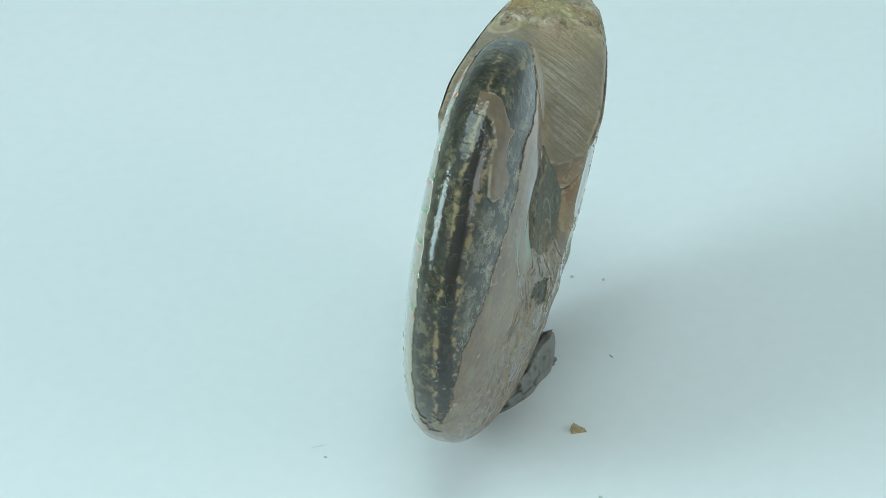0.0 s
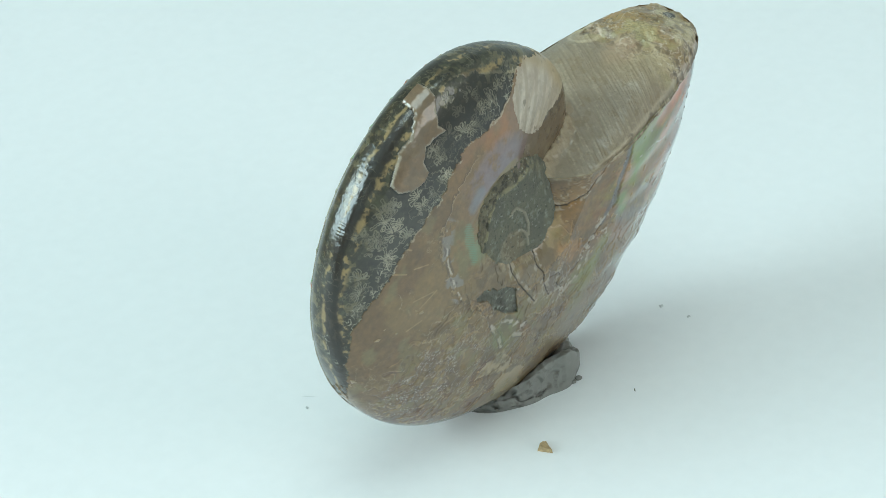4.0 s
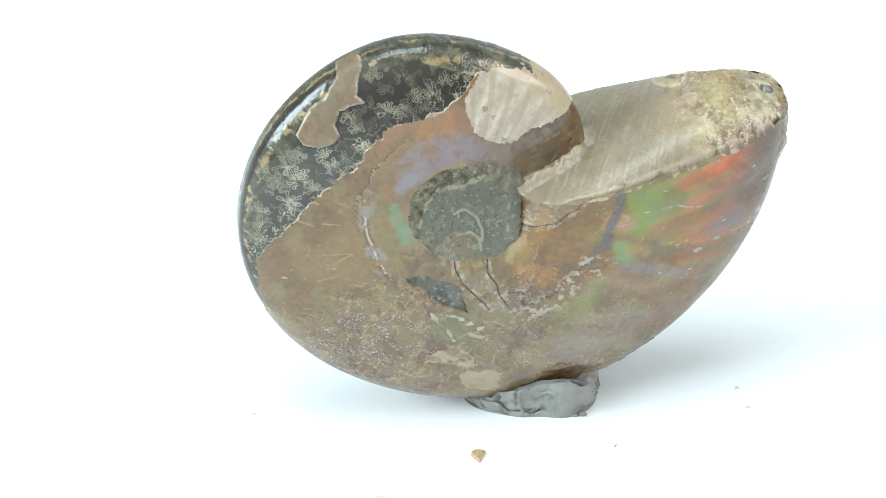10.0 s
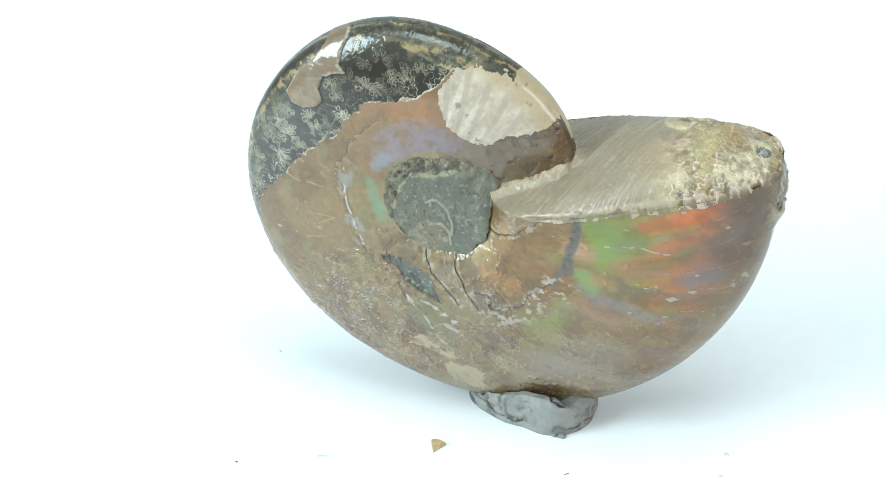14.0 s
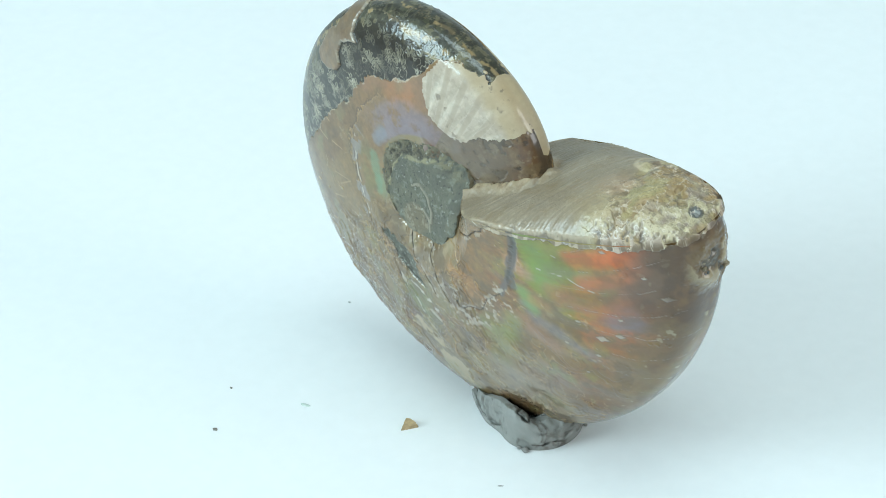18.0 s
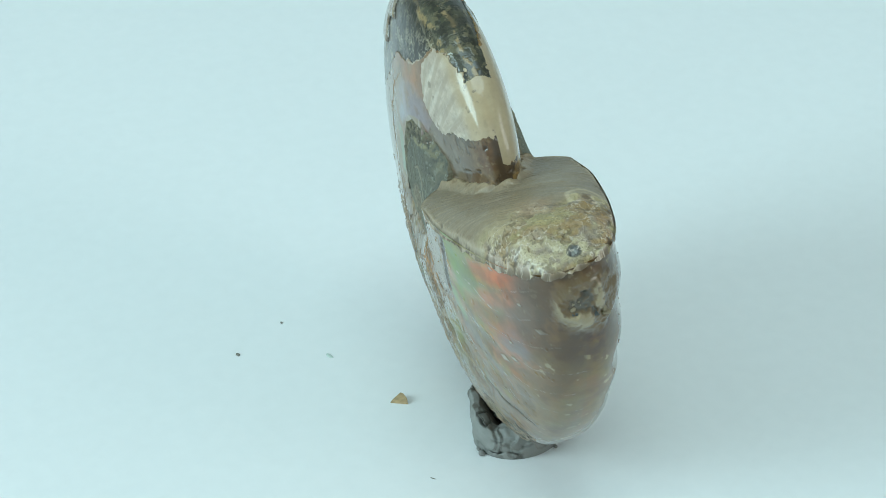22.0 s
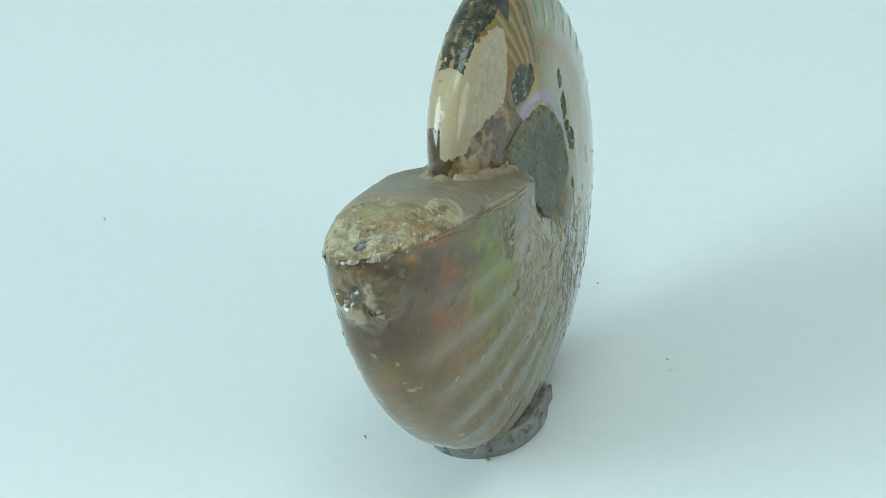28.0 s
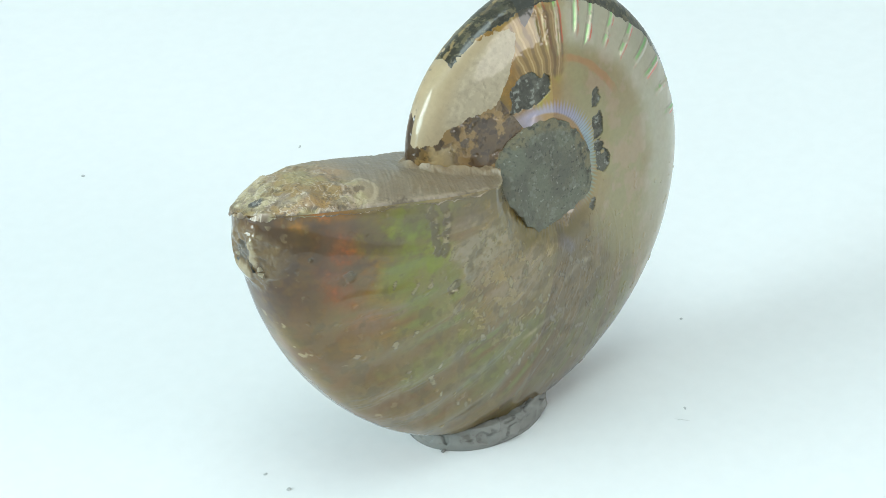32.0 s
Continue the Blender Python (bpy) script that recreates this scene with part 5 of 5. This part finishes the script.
        ro = np.interp(np.degrees(aa), np.arange(13) * 30, (*out, out[0]))
        wob = 0.0050 * (fbm(np.stack([np.cos(aa), np.sin(aa), np.full(len(aa), side * 1.0)], 1), 6.0, 4, 55) - 0.5)
        x, y = ca + (ro + wob + 0.001 * skirt) * rr * np.cos(aa), cb + (ro + wob + 0.001 * skirt) * rr * np.sin(aa)
        p = np.stack([x, y, np.full(len(x), 0.3 * side)], 1)
        g1, g2, g3 = fbm(p, 90, 4, 51), fbm(p, 420, 4, 52), fbm(p, 900, 3, 53)
        c2 = np.tile(np.array((0.118, 0.112, 0.082) if side > 0 else (0.138, 0.140, 0.104)), (len(x), 1))
        blend(c2, sstep(0.45, 0.65, g1) * 0.6, (0.092, 0.088, 0.070))
        blend(c2, sstep(0.50, 0.62, fbm(p, 180, 4, 54)) * 0.35, (0.15, 0.135, 0.095))
        blend(c2, sstep(0.60, 0.72, g2) * 0.6, (0.20, 0.20, 0.165))
        blend(c2, sstep(0.70, 0.78, g3) * 0.35, (0.060, 0.058, 0.045))
        hgt = plug_height(x, y) + 0.0010 * (g1 - 0.5) + 0.0005 * (g2 - 0.5) - 0.0002 * sstep(0.70, 0.76, g3)
        # rusty crumbly edge under the upper collar, and the buried inner whorl
        edge = sstep(0.74, 0.90, rr + 0.35 * (g1 - 0.5)) * sstep(-0.5, 0.3, np.sin(aa - 0.6))
        blend(c2, edge * sstep(0.40, 0.60, g2) * 0.8, (0.185, 0.155, 0.090))
        blend(c2, edge * sstep(0.42, 0.30, g2) * 0.7, (0.05, 0.045, 0.03))
        hgt += edge * (0.0008 * (g2 - 0.45) + 0.0006 * (g3 - 0.5))
        if side > 0:
            band_ = line_d(x, y, ((-0.0160, -0.0060), (-0.0125, 0.0060), (-0.0060, 0.0140), (0.0060, 0.0150), (0.0180, 0.0200))) + 0.004 * (g1 - 0.5)
            rimz = (rr > 0.2) * sstep(0.0, 0.0015, y - np.interp(x, (-0.020, -0.0160, -0.0125, -0.0060, 0.0060, 0.0180, 0.030), (-0.012, -0.0060, 0.0060, 0.0140, 0.0150, 0.0200, 0.0230)))
            blend(c2, rimz * 0.7, (0.105, 0.085, 0.055))
            blend(c2, rimz * sstep(0.46, 0.36, g2) * 0.8, (0.048, 0.042, 0.030))
            blend(c2, rimz * sstep(0.58, 0.66, g2) * 0.5, (0.20, 0.175, 0.115))
            hgt += rimz * (0.0009 * (g2 - 0.5) + 0.0006 * (g3 - 0.5) - 0.0005)
            blend(c2, sstep(0.0016, 0.0006, band_) * sstep(0.36, 0.50, g2) * 0.8, (0.25, 0.215, 0.125))
            curl = np.minimum(line_d(x, y, ((0.0010, 0.0005), (0.0060, 0.0025), (0.0115, -0.0020), (0.0140, -0.0090), (0.0138, -0.0150))), line_d(x, y, ((0.0040, -0.0110), (0.0090, -0.0105), (0.0125, -0.0140), (0.0132, -0.0200))))
            curl = sstep(0.0011, 0.0003, curl + 0.0012 * (g2 - 0.5))
            blend(c2, curl * 0.7, (0.30, 0.26, 0.195))
            hgt += 0.0006 * curl
            core = sstep(0.0100, 0.0060, np.hypot(x - 0.0030, (y + 0.0170) * 1.1) + 0.005 * (g1 - 0.5))
            blend(c2, core * 0.7, (0.175, 0.135, 0.088))
            blend(c2, core * sstep(0.54, 0.62, g2) * 0.6, (0.27, 0.23, 0.16))
            hgt -= 0.0008 * core * g2
        blend(c2, sstep(0.74, 0.80, fbm(p, 750, 2, 57)) * 0.6, (0.035, 0.032, 0.026))
        blend(c2, sstep(0.80, 0.84, fbm(p, 700, 2, 58)) * 0.7, (0.30, 0.29, 0.25))
        hgt += 0.0020 * sstep(0.55, 1.0, rr) * sstep(0.35, 0.95, np.cos(aa + 0.35))
        hgt -= 0.0003 * sstep(0.82, 1.0, rr)
        hgt -= skirt * 0.014
        blend(c2, (skirt > 0) * 0.8, (0.20, 0.16, 0.10))
        q = np.stack([x, y, side * hgt], 1)
        vv = (CEN - base + q[:, :1] * E1 + q[:, 1:2] * E2 + q[:, 2:3] * E3) * U
        f = grid_faces(nr, na)
        array_mesh("umbilical_plug", vv, f if side > 0 else f[:, ::-1], c2, MATRIX, root, "rough grey matrix filling the umbilicus")

    # sawn mouth of the last whorl, broken into crystals towards its outer edge
    nq, nw = 520, 360
    qq, ww = [g.ravel() for g in np.meshgrid(np.linspace(0, 1, nq), np.sin(np.linspace(-1, 1, nw) * math.pi / 2), indexing="ij")]
    ss = np.linspace(0, 1, 900)
    pr, pw, _, _ = section(np.full(900, radians(371.2)), ss)
    rmin, rmax = pr.min(), pr.max()
    rh = rmin + (rmax - rmin) * (1 - (1 - qq) ** 1.5)
    order = np.argsort(pr)
    half = np.interp(rh, pr[order], pw[order])
    wv = ww * half
    te = radians(371.2) - radians(2.0) * wv / pw.max()
    dome = np.where(wv > 0, 0.0108 * (1 - np.abs(ww) ** 7), 0.0108 * (1 - np.abs(ww) ** 3)) * sstep(0.030, 0.115, rh) * sstep(0.173, 0.138, rh)
    p = np.stack([rh, wv, dome], 1)
    g1, g2, g3 = fbm(p, 60, 4, 61), fbm(p, 220, 4, 62), fbm(p, 800, 3, 63)
    rough = sstep(0.108, 0.124, rh + 0.035 * (g1 - 0.5) - 0.12 * wv)
    saw = 2 * fbm(np.stack([(rh * 0.8 + wv * 0.45 + 0.0012 * g1) * 950, (wv * 0.8 - rh * 0.45) * 60, 0 * rh], 1), 1.0, 3, 66) - 1
    chunk = fbm(p, 95, 3, 67)
    lift = 0.0010 * (g1 - 0.5) + 0.00030 * saw * (1 - rough) + 0.0005 * (g2 - 0.5) + rough * (0.0024 * (chunk - 0.5) + 0.0009 * (g2 - 0.5) + 0.0007 * (g3 - 0.5) - 0.0009 * sstep(0.60, 0.66, fbm(p, 150, 3, 68)))
    lift += dome + 0.0022 * rough * (fbm(p, 130, 3, 64) - 0.45)
    blob = sstep(0.024, 0.008, np.hypot((rh - 0.126) * 0.75, wv - 0.012) + 0.006 * (g1 - 0.5))
    lift += 0.0012 * blob
    crumbly = sstep(0.0036, 0.0012, half - np.abs(wv) + 0.005 * (g2 - 0.5)) * sstep(0.045, 0.06, rh)
    lift += crumbly * 0.0016 * (g2 - 0.45)
    # fillet of crumbly calcite round the foot of the inner whorl
    ir, iw, _, _ = section(np.full(900, radians(11.2)), ss)
    io = np.argsort(ir)
    gap = np.where(rh < ir.max(), np.abs(wv) - np.interp(rh, ir[io], iw[io]), np.hypot(rh - ir.max(), wv))
    fillet = sstep(0.0075, 0.001, gap + 0.006 * (g2 - 0.5))
    lift += fillet * (0.0030 + 0.0040 * (g2 - 0.4))
    lift -= 0.0016 * sstep(0.0085, 0.003, np.hypot(rh - 0.1200, (wv + 0.008) * 0.8)) + 0.0016 * sstep(0.009, 0.003, np.hypot(rh - 0.136, wv + 0.020))
    lift *= sstep(0.0, 0.04, 1 - np.abs(ww))
    c3 = np.tile(np.array((0.238, 0.203, 0.156)), (len(rh), 1))
    blend(c3, sstep(0.45, 0.65, g1) * 0.6, (0.205, 0.165, 0.110))
    blend(c3, (1 - rough) * sstep(0.05, 0.5, saw) * 0.22, (0.40, 0.36, 0.27))
    blend(c3, (1 - rough) * sstep(-0.05, -0.4, saw) * 0.15, (0.20, 0.16, 0.10))
    blend(c3, sstep(0.56, 0.70, g2) * 0.6, (0.19, 0.14, 0.075))
    blend(c3, rough * sstep(0.42, 0.60, chunk + 0.3 * (g2 - 0.5)), (0.385, 0.350, 0.220))
    blend(c3, rough * sstep(0.56, 0.64, chunk + 0.4 * (g2 - 0.5)) * 0.7, (0.45, 0.41, 0.285))
    blend(c3, rough * sstep(0.48, 0.36, chunk) * 0.75, (0.30, 0.215, 0.085))
    blend(c3, rough * sstep(0.54, 0.66, g1) * 0.5, (0.31, 0.295, 0.165))
    blend(c3, sstep(0.016, 0.008, np.hypot((rh - 0.146) * 0.8, (ww + 0.93) * 0.05) + 0.006 * (g2 - 0.5)) * 0.35, (0.40, 0.235, 0.065))
    blend(c3, sstep(0.0105, 0.0085, np.hypot(rh - 0.108, (wv - 0.009) * 0.9) + 0.003 * (g1 - 0.5)) * 0.4, (0.27, 0.205, 0.135))
    blend(c3, sstep(0.93, 0.985, np.abs(ww)) * sstep(0.35, 0.55, g2) * 0.8, (0.46, 0.41, 0.31))
    blend(c3, blob * 0.5, (0.33, 0.26, 0.15))
    blend(c3, crumbly * sstep(0.40, 0.55, g2), (0.37, 0.315, 0.245))
    blend(c3, crumbly * sstep(0.42, 0.34, g2) * 0.8, (0.10, 0.075, 0.05))
    blend(c3, fillet * 0.7, (0.38, 0.30, 0.19))
    blend(c3, fillet * sstep(0.48, 0.38, g2) * 0.6, (0.16, 0.10, 0.05))
    blend(c3, rough * sstep(0.60, 0.66, fbm(p, 150, 3, 68)) * 0.4, (0.235, 0.175, 0.085))
    blend(c3, rough * sstep(0.012, 0.004, np.abs(g2 - 0.5)) * 0.5, (0.14, 0.11, 0.06))
    blend(c3, (1 - rough) * sstep(0.56, 0.68, g3 * 0.6 + 0.4 * (0.5 + 0.5 * saw)) * 0.28, (0.47, 0.42, 0.35))
    ring = np.hypot(rh - 0.1605, wv + 0.0005)
    blend(c3, sstep(0.0028, 0.0022, ring), (0.20, 0.21, 0.19))
    blend(c3, sstep(0.0012, 0.0004, np.abs(ring - 0.0025)) * 0.8, (0.06, 0.06, 0.055))
    roll_c = sstep(0.965, 0.99, np.abs(ww)) * sstep(0.05, 0.062, rh) * sstep(0.40, 0.52, fbm(p, 330, 3, 69))
    blend(c3, roll_c * 0.85, (0.115, 0.080, 0.042))
    knob = np.hypot(rh - 0.1191, wv + 0.0218)
    blend(c3, sstep(0.0100, 0.0070, knob + 0.003 * (g2 - 0.5)) * 0.6, (0.330, 0.270, 0.180))
    blend(c3, sstep(0.0016, 0.0005, np.abs(knob - 0.0078 + 0.002 * (g2 - 0.5))) * 0.8, (0.46, 0.40, 0.30))
    blend(c3, sstep(0.0030, 0.0015, knob + 0.003 * (g2 - 0.5)) * 0.8, (0.14, 0.10, 0.06))
    blend(c3, sstep(0.0110, 0.0050, np.hypot((rh - 0.1173) * 0.8, wv - 0.0021) + 0.004 * (g1 - 0.5)) * 0.75, (0.330, 0.245, 0.165))
    blend(c3, rough * sstep(0.020, 0.006, np.abs(fbm(p, 170, 4, 65) - 0.5)) * 0.7, (0.50, 0.46, 0.37))
    blend(c3, rough * sstep(0.57, 0.66, fbm(p, 300, 3, 70)) * 0.55, (0.120, 0.090, 0.050))
    blend(c3, rough * sstep(0.56, 0.66, fbm(p, 75, 3, 88)) * 0.5, (0.345, 0.325, 0.165))
    blend(c3, (1 - rough) * 0.35, (0.250, 0.200, 0.150))
    c3 = 0.26 * (np.maximum(c3, 0.01) / 0.26) ** 1.18 * np.array((1.0, 0.94, 0.87)) * (1 + rough[:, None] * np.array((0.03, -0.01, 0.09)))
    roll = sstep(0.972, 1.0, np.abs(ww)) * sstep(0.05, 0.062, rh)
    te2 = te + (lift - roll * (0.0020 + 0.0060 * (g2 - 0.5)) + 0.0012 * (g2 - 0.45) * crumbly) / np.maximum(rh, 0.03)
    rh, wv = 0.08 + (rh - 0.08) * (1.004 + 0.006 * roll), wv * (1.002 + 0.008 * roll)
    x, y = rh * np.cos(te2), rh * np.sin(te2)
    vv = (CEN - base + x[:, None] * E1 + y[:, None] * E2 + wv[:, None] * E3) * U
    array_mesh("mouth_face", vv, grid_faces(nq, nw), c3, SAWN, root, "sawn tan calcite face with a rough crystalline edge")
    rng = random.Random(4)
    for k in range(20):
        tc, wc = radians(364.5 + rng.uniform(-3.2, 3.2)), -0.002 + rng.uniform(-0.008, 0.008)
        Rc = 0.1655 - 3.2 * (wc ** 2)
        cpos = CEN - base + Rc * (math.cos(tc) * E1 + math.sin(tc) * E2) + wc * E3
        bm = bmesh.new()
        bmesh.ops.create_cone(bm, cap_ends=True, segments=6, radius1=rng.uniform(0.0012, 0.0024) * U, radius2=0.0007 * U, depth=rng.uniform(0.0020, 0.0042) * U)
        out = Vector(math.cos(tc) * E1 + math.sin(tc) * E2)
        lean = (out + Vector((rng.uniform(-1, 1), rng.uniform(-1, 1), rng.uniform(-1, 1))) * 1.1).normalized()
        bmesh.ops.transform(bm, matrix=Matrix.Translation(Vector(cpos) * U) @ lean.to_track_quat("Z", "Y").to_matrix().to_4x4(), verts=bm.verts[:])
        part("crystal", bm, CRYSTAL_DARK if k % 3 else CRYSTAL_PALE, root)
    return rides(root, pose(*(base * U)))


CRYSTAL_DARK = plain_material("dark_crystal", (0.055, 0.056, 0.052), 0.45, 1500, 0.3, 0.2)
CRYSTAL_PALE = plain_material("pale_crystal", (0.24, 0.19, 0.12), 0.5, 1500, 0.2, 0.2)
ammonite()


# ---- the lump of modelling clay that props the shell ----
def clay():
    nr, na = 90, 300
    rr, aa = [g.ravel() for g in np.meshgrid(np.linspace(0, 1, nr), np.linspace(0, 2 * math.pi, na), indexing="ij")]
    k = (aa / (2 * math.pi) * 12)
    # outline of the foot, every 30 degrees round its middle
    out = np.array((0.0325, 0.0298, 0.0280, 0.0285, 0.0330, 0.0388, 0.0335, 0.0245, 0.0212, 0.0210, 0.0288, 0.0330))
    i = np.floor(k).astype(int) % 12
    f = k - np.floor(k)
    p0, p1, p2, p3 = out[(i - 1) % 12], out[i], out[(i + 1) % 12], out[(i + 2) % 12]
    R = 0.5 * (2 * p1 + (p2 - p0) * f + (2 * p0 - 5 * p1 + 4 * p2 - p3) * f * f + (3 * p1 - p0 - 3 * p2 + p3) * f ** 3)
    cx, cy = 0.0195, 0.0005
    # from the middle of the hollow top over the rim and down the side
    prof_r = np.interp(rr, (0, 0.35, 0.55, 0.68, 0.80, 0.92, 1.0), (0, 0.54, 0.80, 0.93, 1.00, 1.01, 0.985))
    rim = 0.0150 + 0.0040 * np.cos(aa + 1.1) + 0.0020 * np.cos(2 * aa + 2.2) - 0.0050 * np.exp(-((aa - 3.15) / 0.35) ** 2) - 0.0055 * np.exp(-((aa - 5.55) / 0.16) ** 2)
    prof_z = np.interp(rr, (0, 0.30, 0.42, 0.55, 0.70, 0.84, 0.94, 1.0), (0.42, 0.48, 0.78, 1.0, 0.98, 0.66, 0.24, 0.0)) * rim
    p = np.stack([np.cos(aa) * prof_r * R, np.sin(aa) * prof_r * R, prof_z], 1)
    g1, g2, g3 = fbm(p, 70, 3, 71), fbm(p, 230, 4, 72), fbm(p, 700, 3, 73)
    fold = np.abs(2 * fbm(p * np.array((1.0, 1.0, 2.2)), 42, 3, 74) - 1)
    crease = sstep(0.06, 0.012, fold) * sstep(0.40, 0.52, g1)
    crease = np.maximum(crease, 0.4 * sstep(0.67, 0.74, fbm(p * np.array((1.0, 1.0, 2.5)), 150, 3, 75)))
    flap = fbm(p * np.array((1.0, 1.0, 0.6)), 60, 3, 77)
    step_ = sstep(0.47, 0.485, flap) + sstep(0.55, 0.565, flap)
    push = 0.0050 * (g1 - 0.5) + 0.0030 * (fbm(p, 120, 2, 76) - 0.5) + 0.0016 * (step_ - 1) + 0.0012 * (g2 - 0.5) + 0.0004 * (g3 - 0.5) - 0.0026 * crease
    body = sstep(0.0, 0.25, rr) * sstep(1.0, 0.93, rr)
    x = cx + np.cos(aa) * (prof_r * R + push * body * 0.8)
    y = cy + np.sin(aa) * (prof_r * R + push * body * 0.8)
    zz = np.maximum(prof_z + push * body * 0.7, 0.0003 * (rr < 1))
    col = np.tile(np.array((0.205, 0.200, 0.182)), (len(x), 1))
    blend(col, sstep(0.4, 0.65, g1) * 0.6, (0.235, 0.228, 0.21))
    # creases and fold edges darkened: their shade is put into the clay's colour
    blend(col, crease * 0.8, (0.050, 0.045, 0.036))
    blend(col, sstep(0.014, 0.004, np.minimum(np.abs(flap - 0.478), np.abs(flap - 0.558))) * sstep(0.48, 0.58, g2) * 0.4, (0.080, 0.072, 0.062))
    blend(col, sstep(0.64, 0.74, g2) * 0.6, (0.10, 0.085, 0.065))
    root = tagged(new("clay_lump", None), "pinched lump of grey modelling clay under the fossil", "clay")
    v = np.stack([x - cx, y - cy, zz], 1) * U
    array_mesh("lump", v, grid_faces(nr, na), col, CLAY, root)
    # a torn lip and crumbs squeezed out at the corner
    rng = random.Random(8)
    for ang, dist, size in ((-50, 0.0318, 0.0017), (-57, 0.0296, 0.0011), (20, 0.0312, 0.0010)):
        bm = bmesh.new()
        bmesh.ops.create_icosphere(bm, subdivisions=3, radius=size * U)
        for q in bm.verts:
            q.co *= 1 + 0.9 * (noise.noise(q.co * 900 + Vector((ang, 0, 0))))
            q.co.x *= 1.5
            q.co.z *= 0.7
        bmesh.ops.translate(bm, verts=bm.verts[:], vec=(dist * math.cos(radians(ang)) * U, dist * math.sin(radians(ang)) * U, size * 0.5 * U))
        c = part("crumb_of_clay", bm, SPECKCLAY, root, smooth=True)
    return rides(root, pose(cx * U, cy * U, 0))


SPECKCLAY = plain_material("clay_crumb", (0.19, 0.18, 0.165), 0.7, 600, 0.2, 0.3)
clay()


# ---- crumbs, specks and dust lying on the platter ----
def crumb(name, x, y, length, width, height, turn, mat, label, category, seed):
    bm = bmesh.new()
    bmesh.ops.create_icosphere(bm, subdivisions=3, radius=0.5)
    for q in bm.verts:
        n = noise.noise(q.co * 2.3 + Vector((seed * 3.1, 0, 0)))
        q.co *= 1 + 0.45 * n
        q.co.x, q.co.y, q.co.z = q.co.x * length * U, q.co.y * width * U, max(q.co.z, -0.35) * height * U
    lo = min(q.co.z for q in bm.verts)
    for q in bm.verts:
        q.co.z -= lo
    ob = new(name, mesh_of(bm, name, mat))
    tagged(ob, label, category)
    return rides(ob, pose(x * U, y * U, 0.0, 0, 0, turn))


def shell_chip():
    """A flat three-cornered splinter of shell."""
    bm = bmesh.new()
    pts = ((-0.0008, -0.0046), (0.0042, 0.0034), (0.0004, 0.0042), (-0.0037, 0.0028))
    lo = [bm.verts.new((px * U, py * U, 0)) for px, py in pts]
    hi = [bm.verts.new((px * U * 0.86, py * U * 0.8, (0.0018 + 0.0014 * (i > 1)) * U)) for i, (px, py) in enumerate(pts)]
    bm.faces.new(lo[::-1])
    bm.faces.new(hi)
    for i in range(4):
        bm.faces.new((lo[i], lo[(i + 1) % 4], hi[(i + 1) % 4], hi[i]))
    bmesh.ops.subdivide_edges(bm, edges=bm.edges[:], cuts=3, use_grid_fill=True)
    for q in bm.verts:
        if q.co.z > 0.0001:
            q.co += Vector((1, 1, 0.6)) * 0.00022 * noise.noise(q.co * 2500)
    ob = new("shell_chip", mesh_of(bm, "shell_chip", CHIP))
    tagged(ob, "tan angular splinter of shell lying on the white platter", "chip")
    return rides(ob, pose(-0.0196 * U, -0.0452 * U, 0, 0, 0, 0))


shell_chip()
crumb("speck", -0.0946, -0.1076, 0.0024, 0.0019, 0.0012, 30, SPECK, "tiny dark brown speck on the white platter", "speck", 1)
crumb("dust_streak", -0.0736, -0.0637, 0.0050, 0.0022, 0.0006, 15, GREENDUST, "pale green smear of dust on the white platter", "dust", 2)
crumb("speck", 0.1219, -0.0225, 0.0026, 0.0020, 0.0010, 0, PALEDUST, "tiny grey speck on the white platter", "speck", 3)
crumb("speck", -0.1214, 0.0213, 0.0016, 0.0014, 0.0008, 0, PALEDUST, "tiny grey speck on the white platter", "speck", 4)
crumb("speck", -0.0598, 0.0756, 0.0018, 0.0014, 0.0008, 60, PALEDUST, "tiny grey speck on the white platter", "speck", 5)
crumb("speck", -0.0006, -0.3427, 0.0026, 0.0022, 0.0008, 0, PALEDUST, "tiny grey speck on the white platter", "speck", 6)
crumb("speck", 0.1215, -0.0401, 0.0024, 0.0016, 0.0006, 0, PALEDUST, "faint grey speck on the white platter", "speck", 7)
crumb("dust_streak", -0.1118, -0.2721, 0.0034, 0.0012, 0.0005, 30, PALEDUST, "faint grey dust streak on the white platter", "dust", 8)
crumb("fibre", 0.0479, -0.0535, 0.0030, 0.0006, 0.0005, 40, SPECK, "short dark fibre on the white platter", "fibre", 9)
crumb("speck", -0.1143, -0.0766, 0.0016, 0.0012, 0.0008, 0, SPECK, "tiny dark speck on the white platter", "speck", 10)
crumb("fibre", -0.0512, 0.0807, 0.0080, 0.0005, 0.0003, -60, PALEFIBRE, "fine pale fibre on the white platter", "fibre", 11)


def motions():
    times = [i * 1.0 for i in range(33)]
    for ob, base in MOVERS:
        walk(ob, [(t, spin(t) @ base) for t in times])


motions()
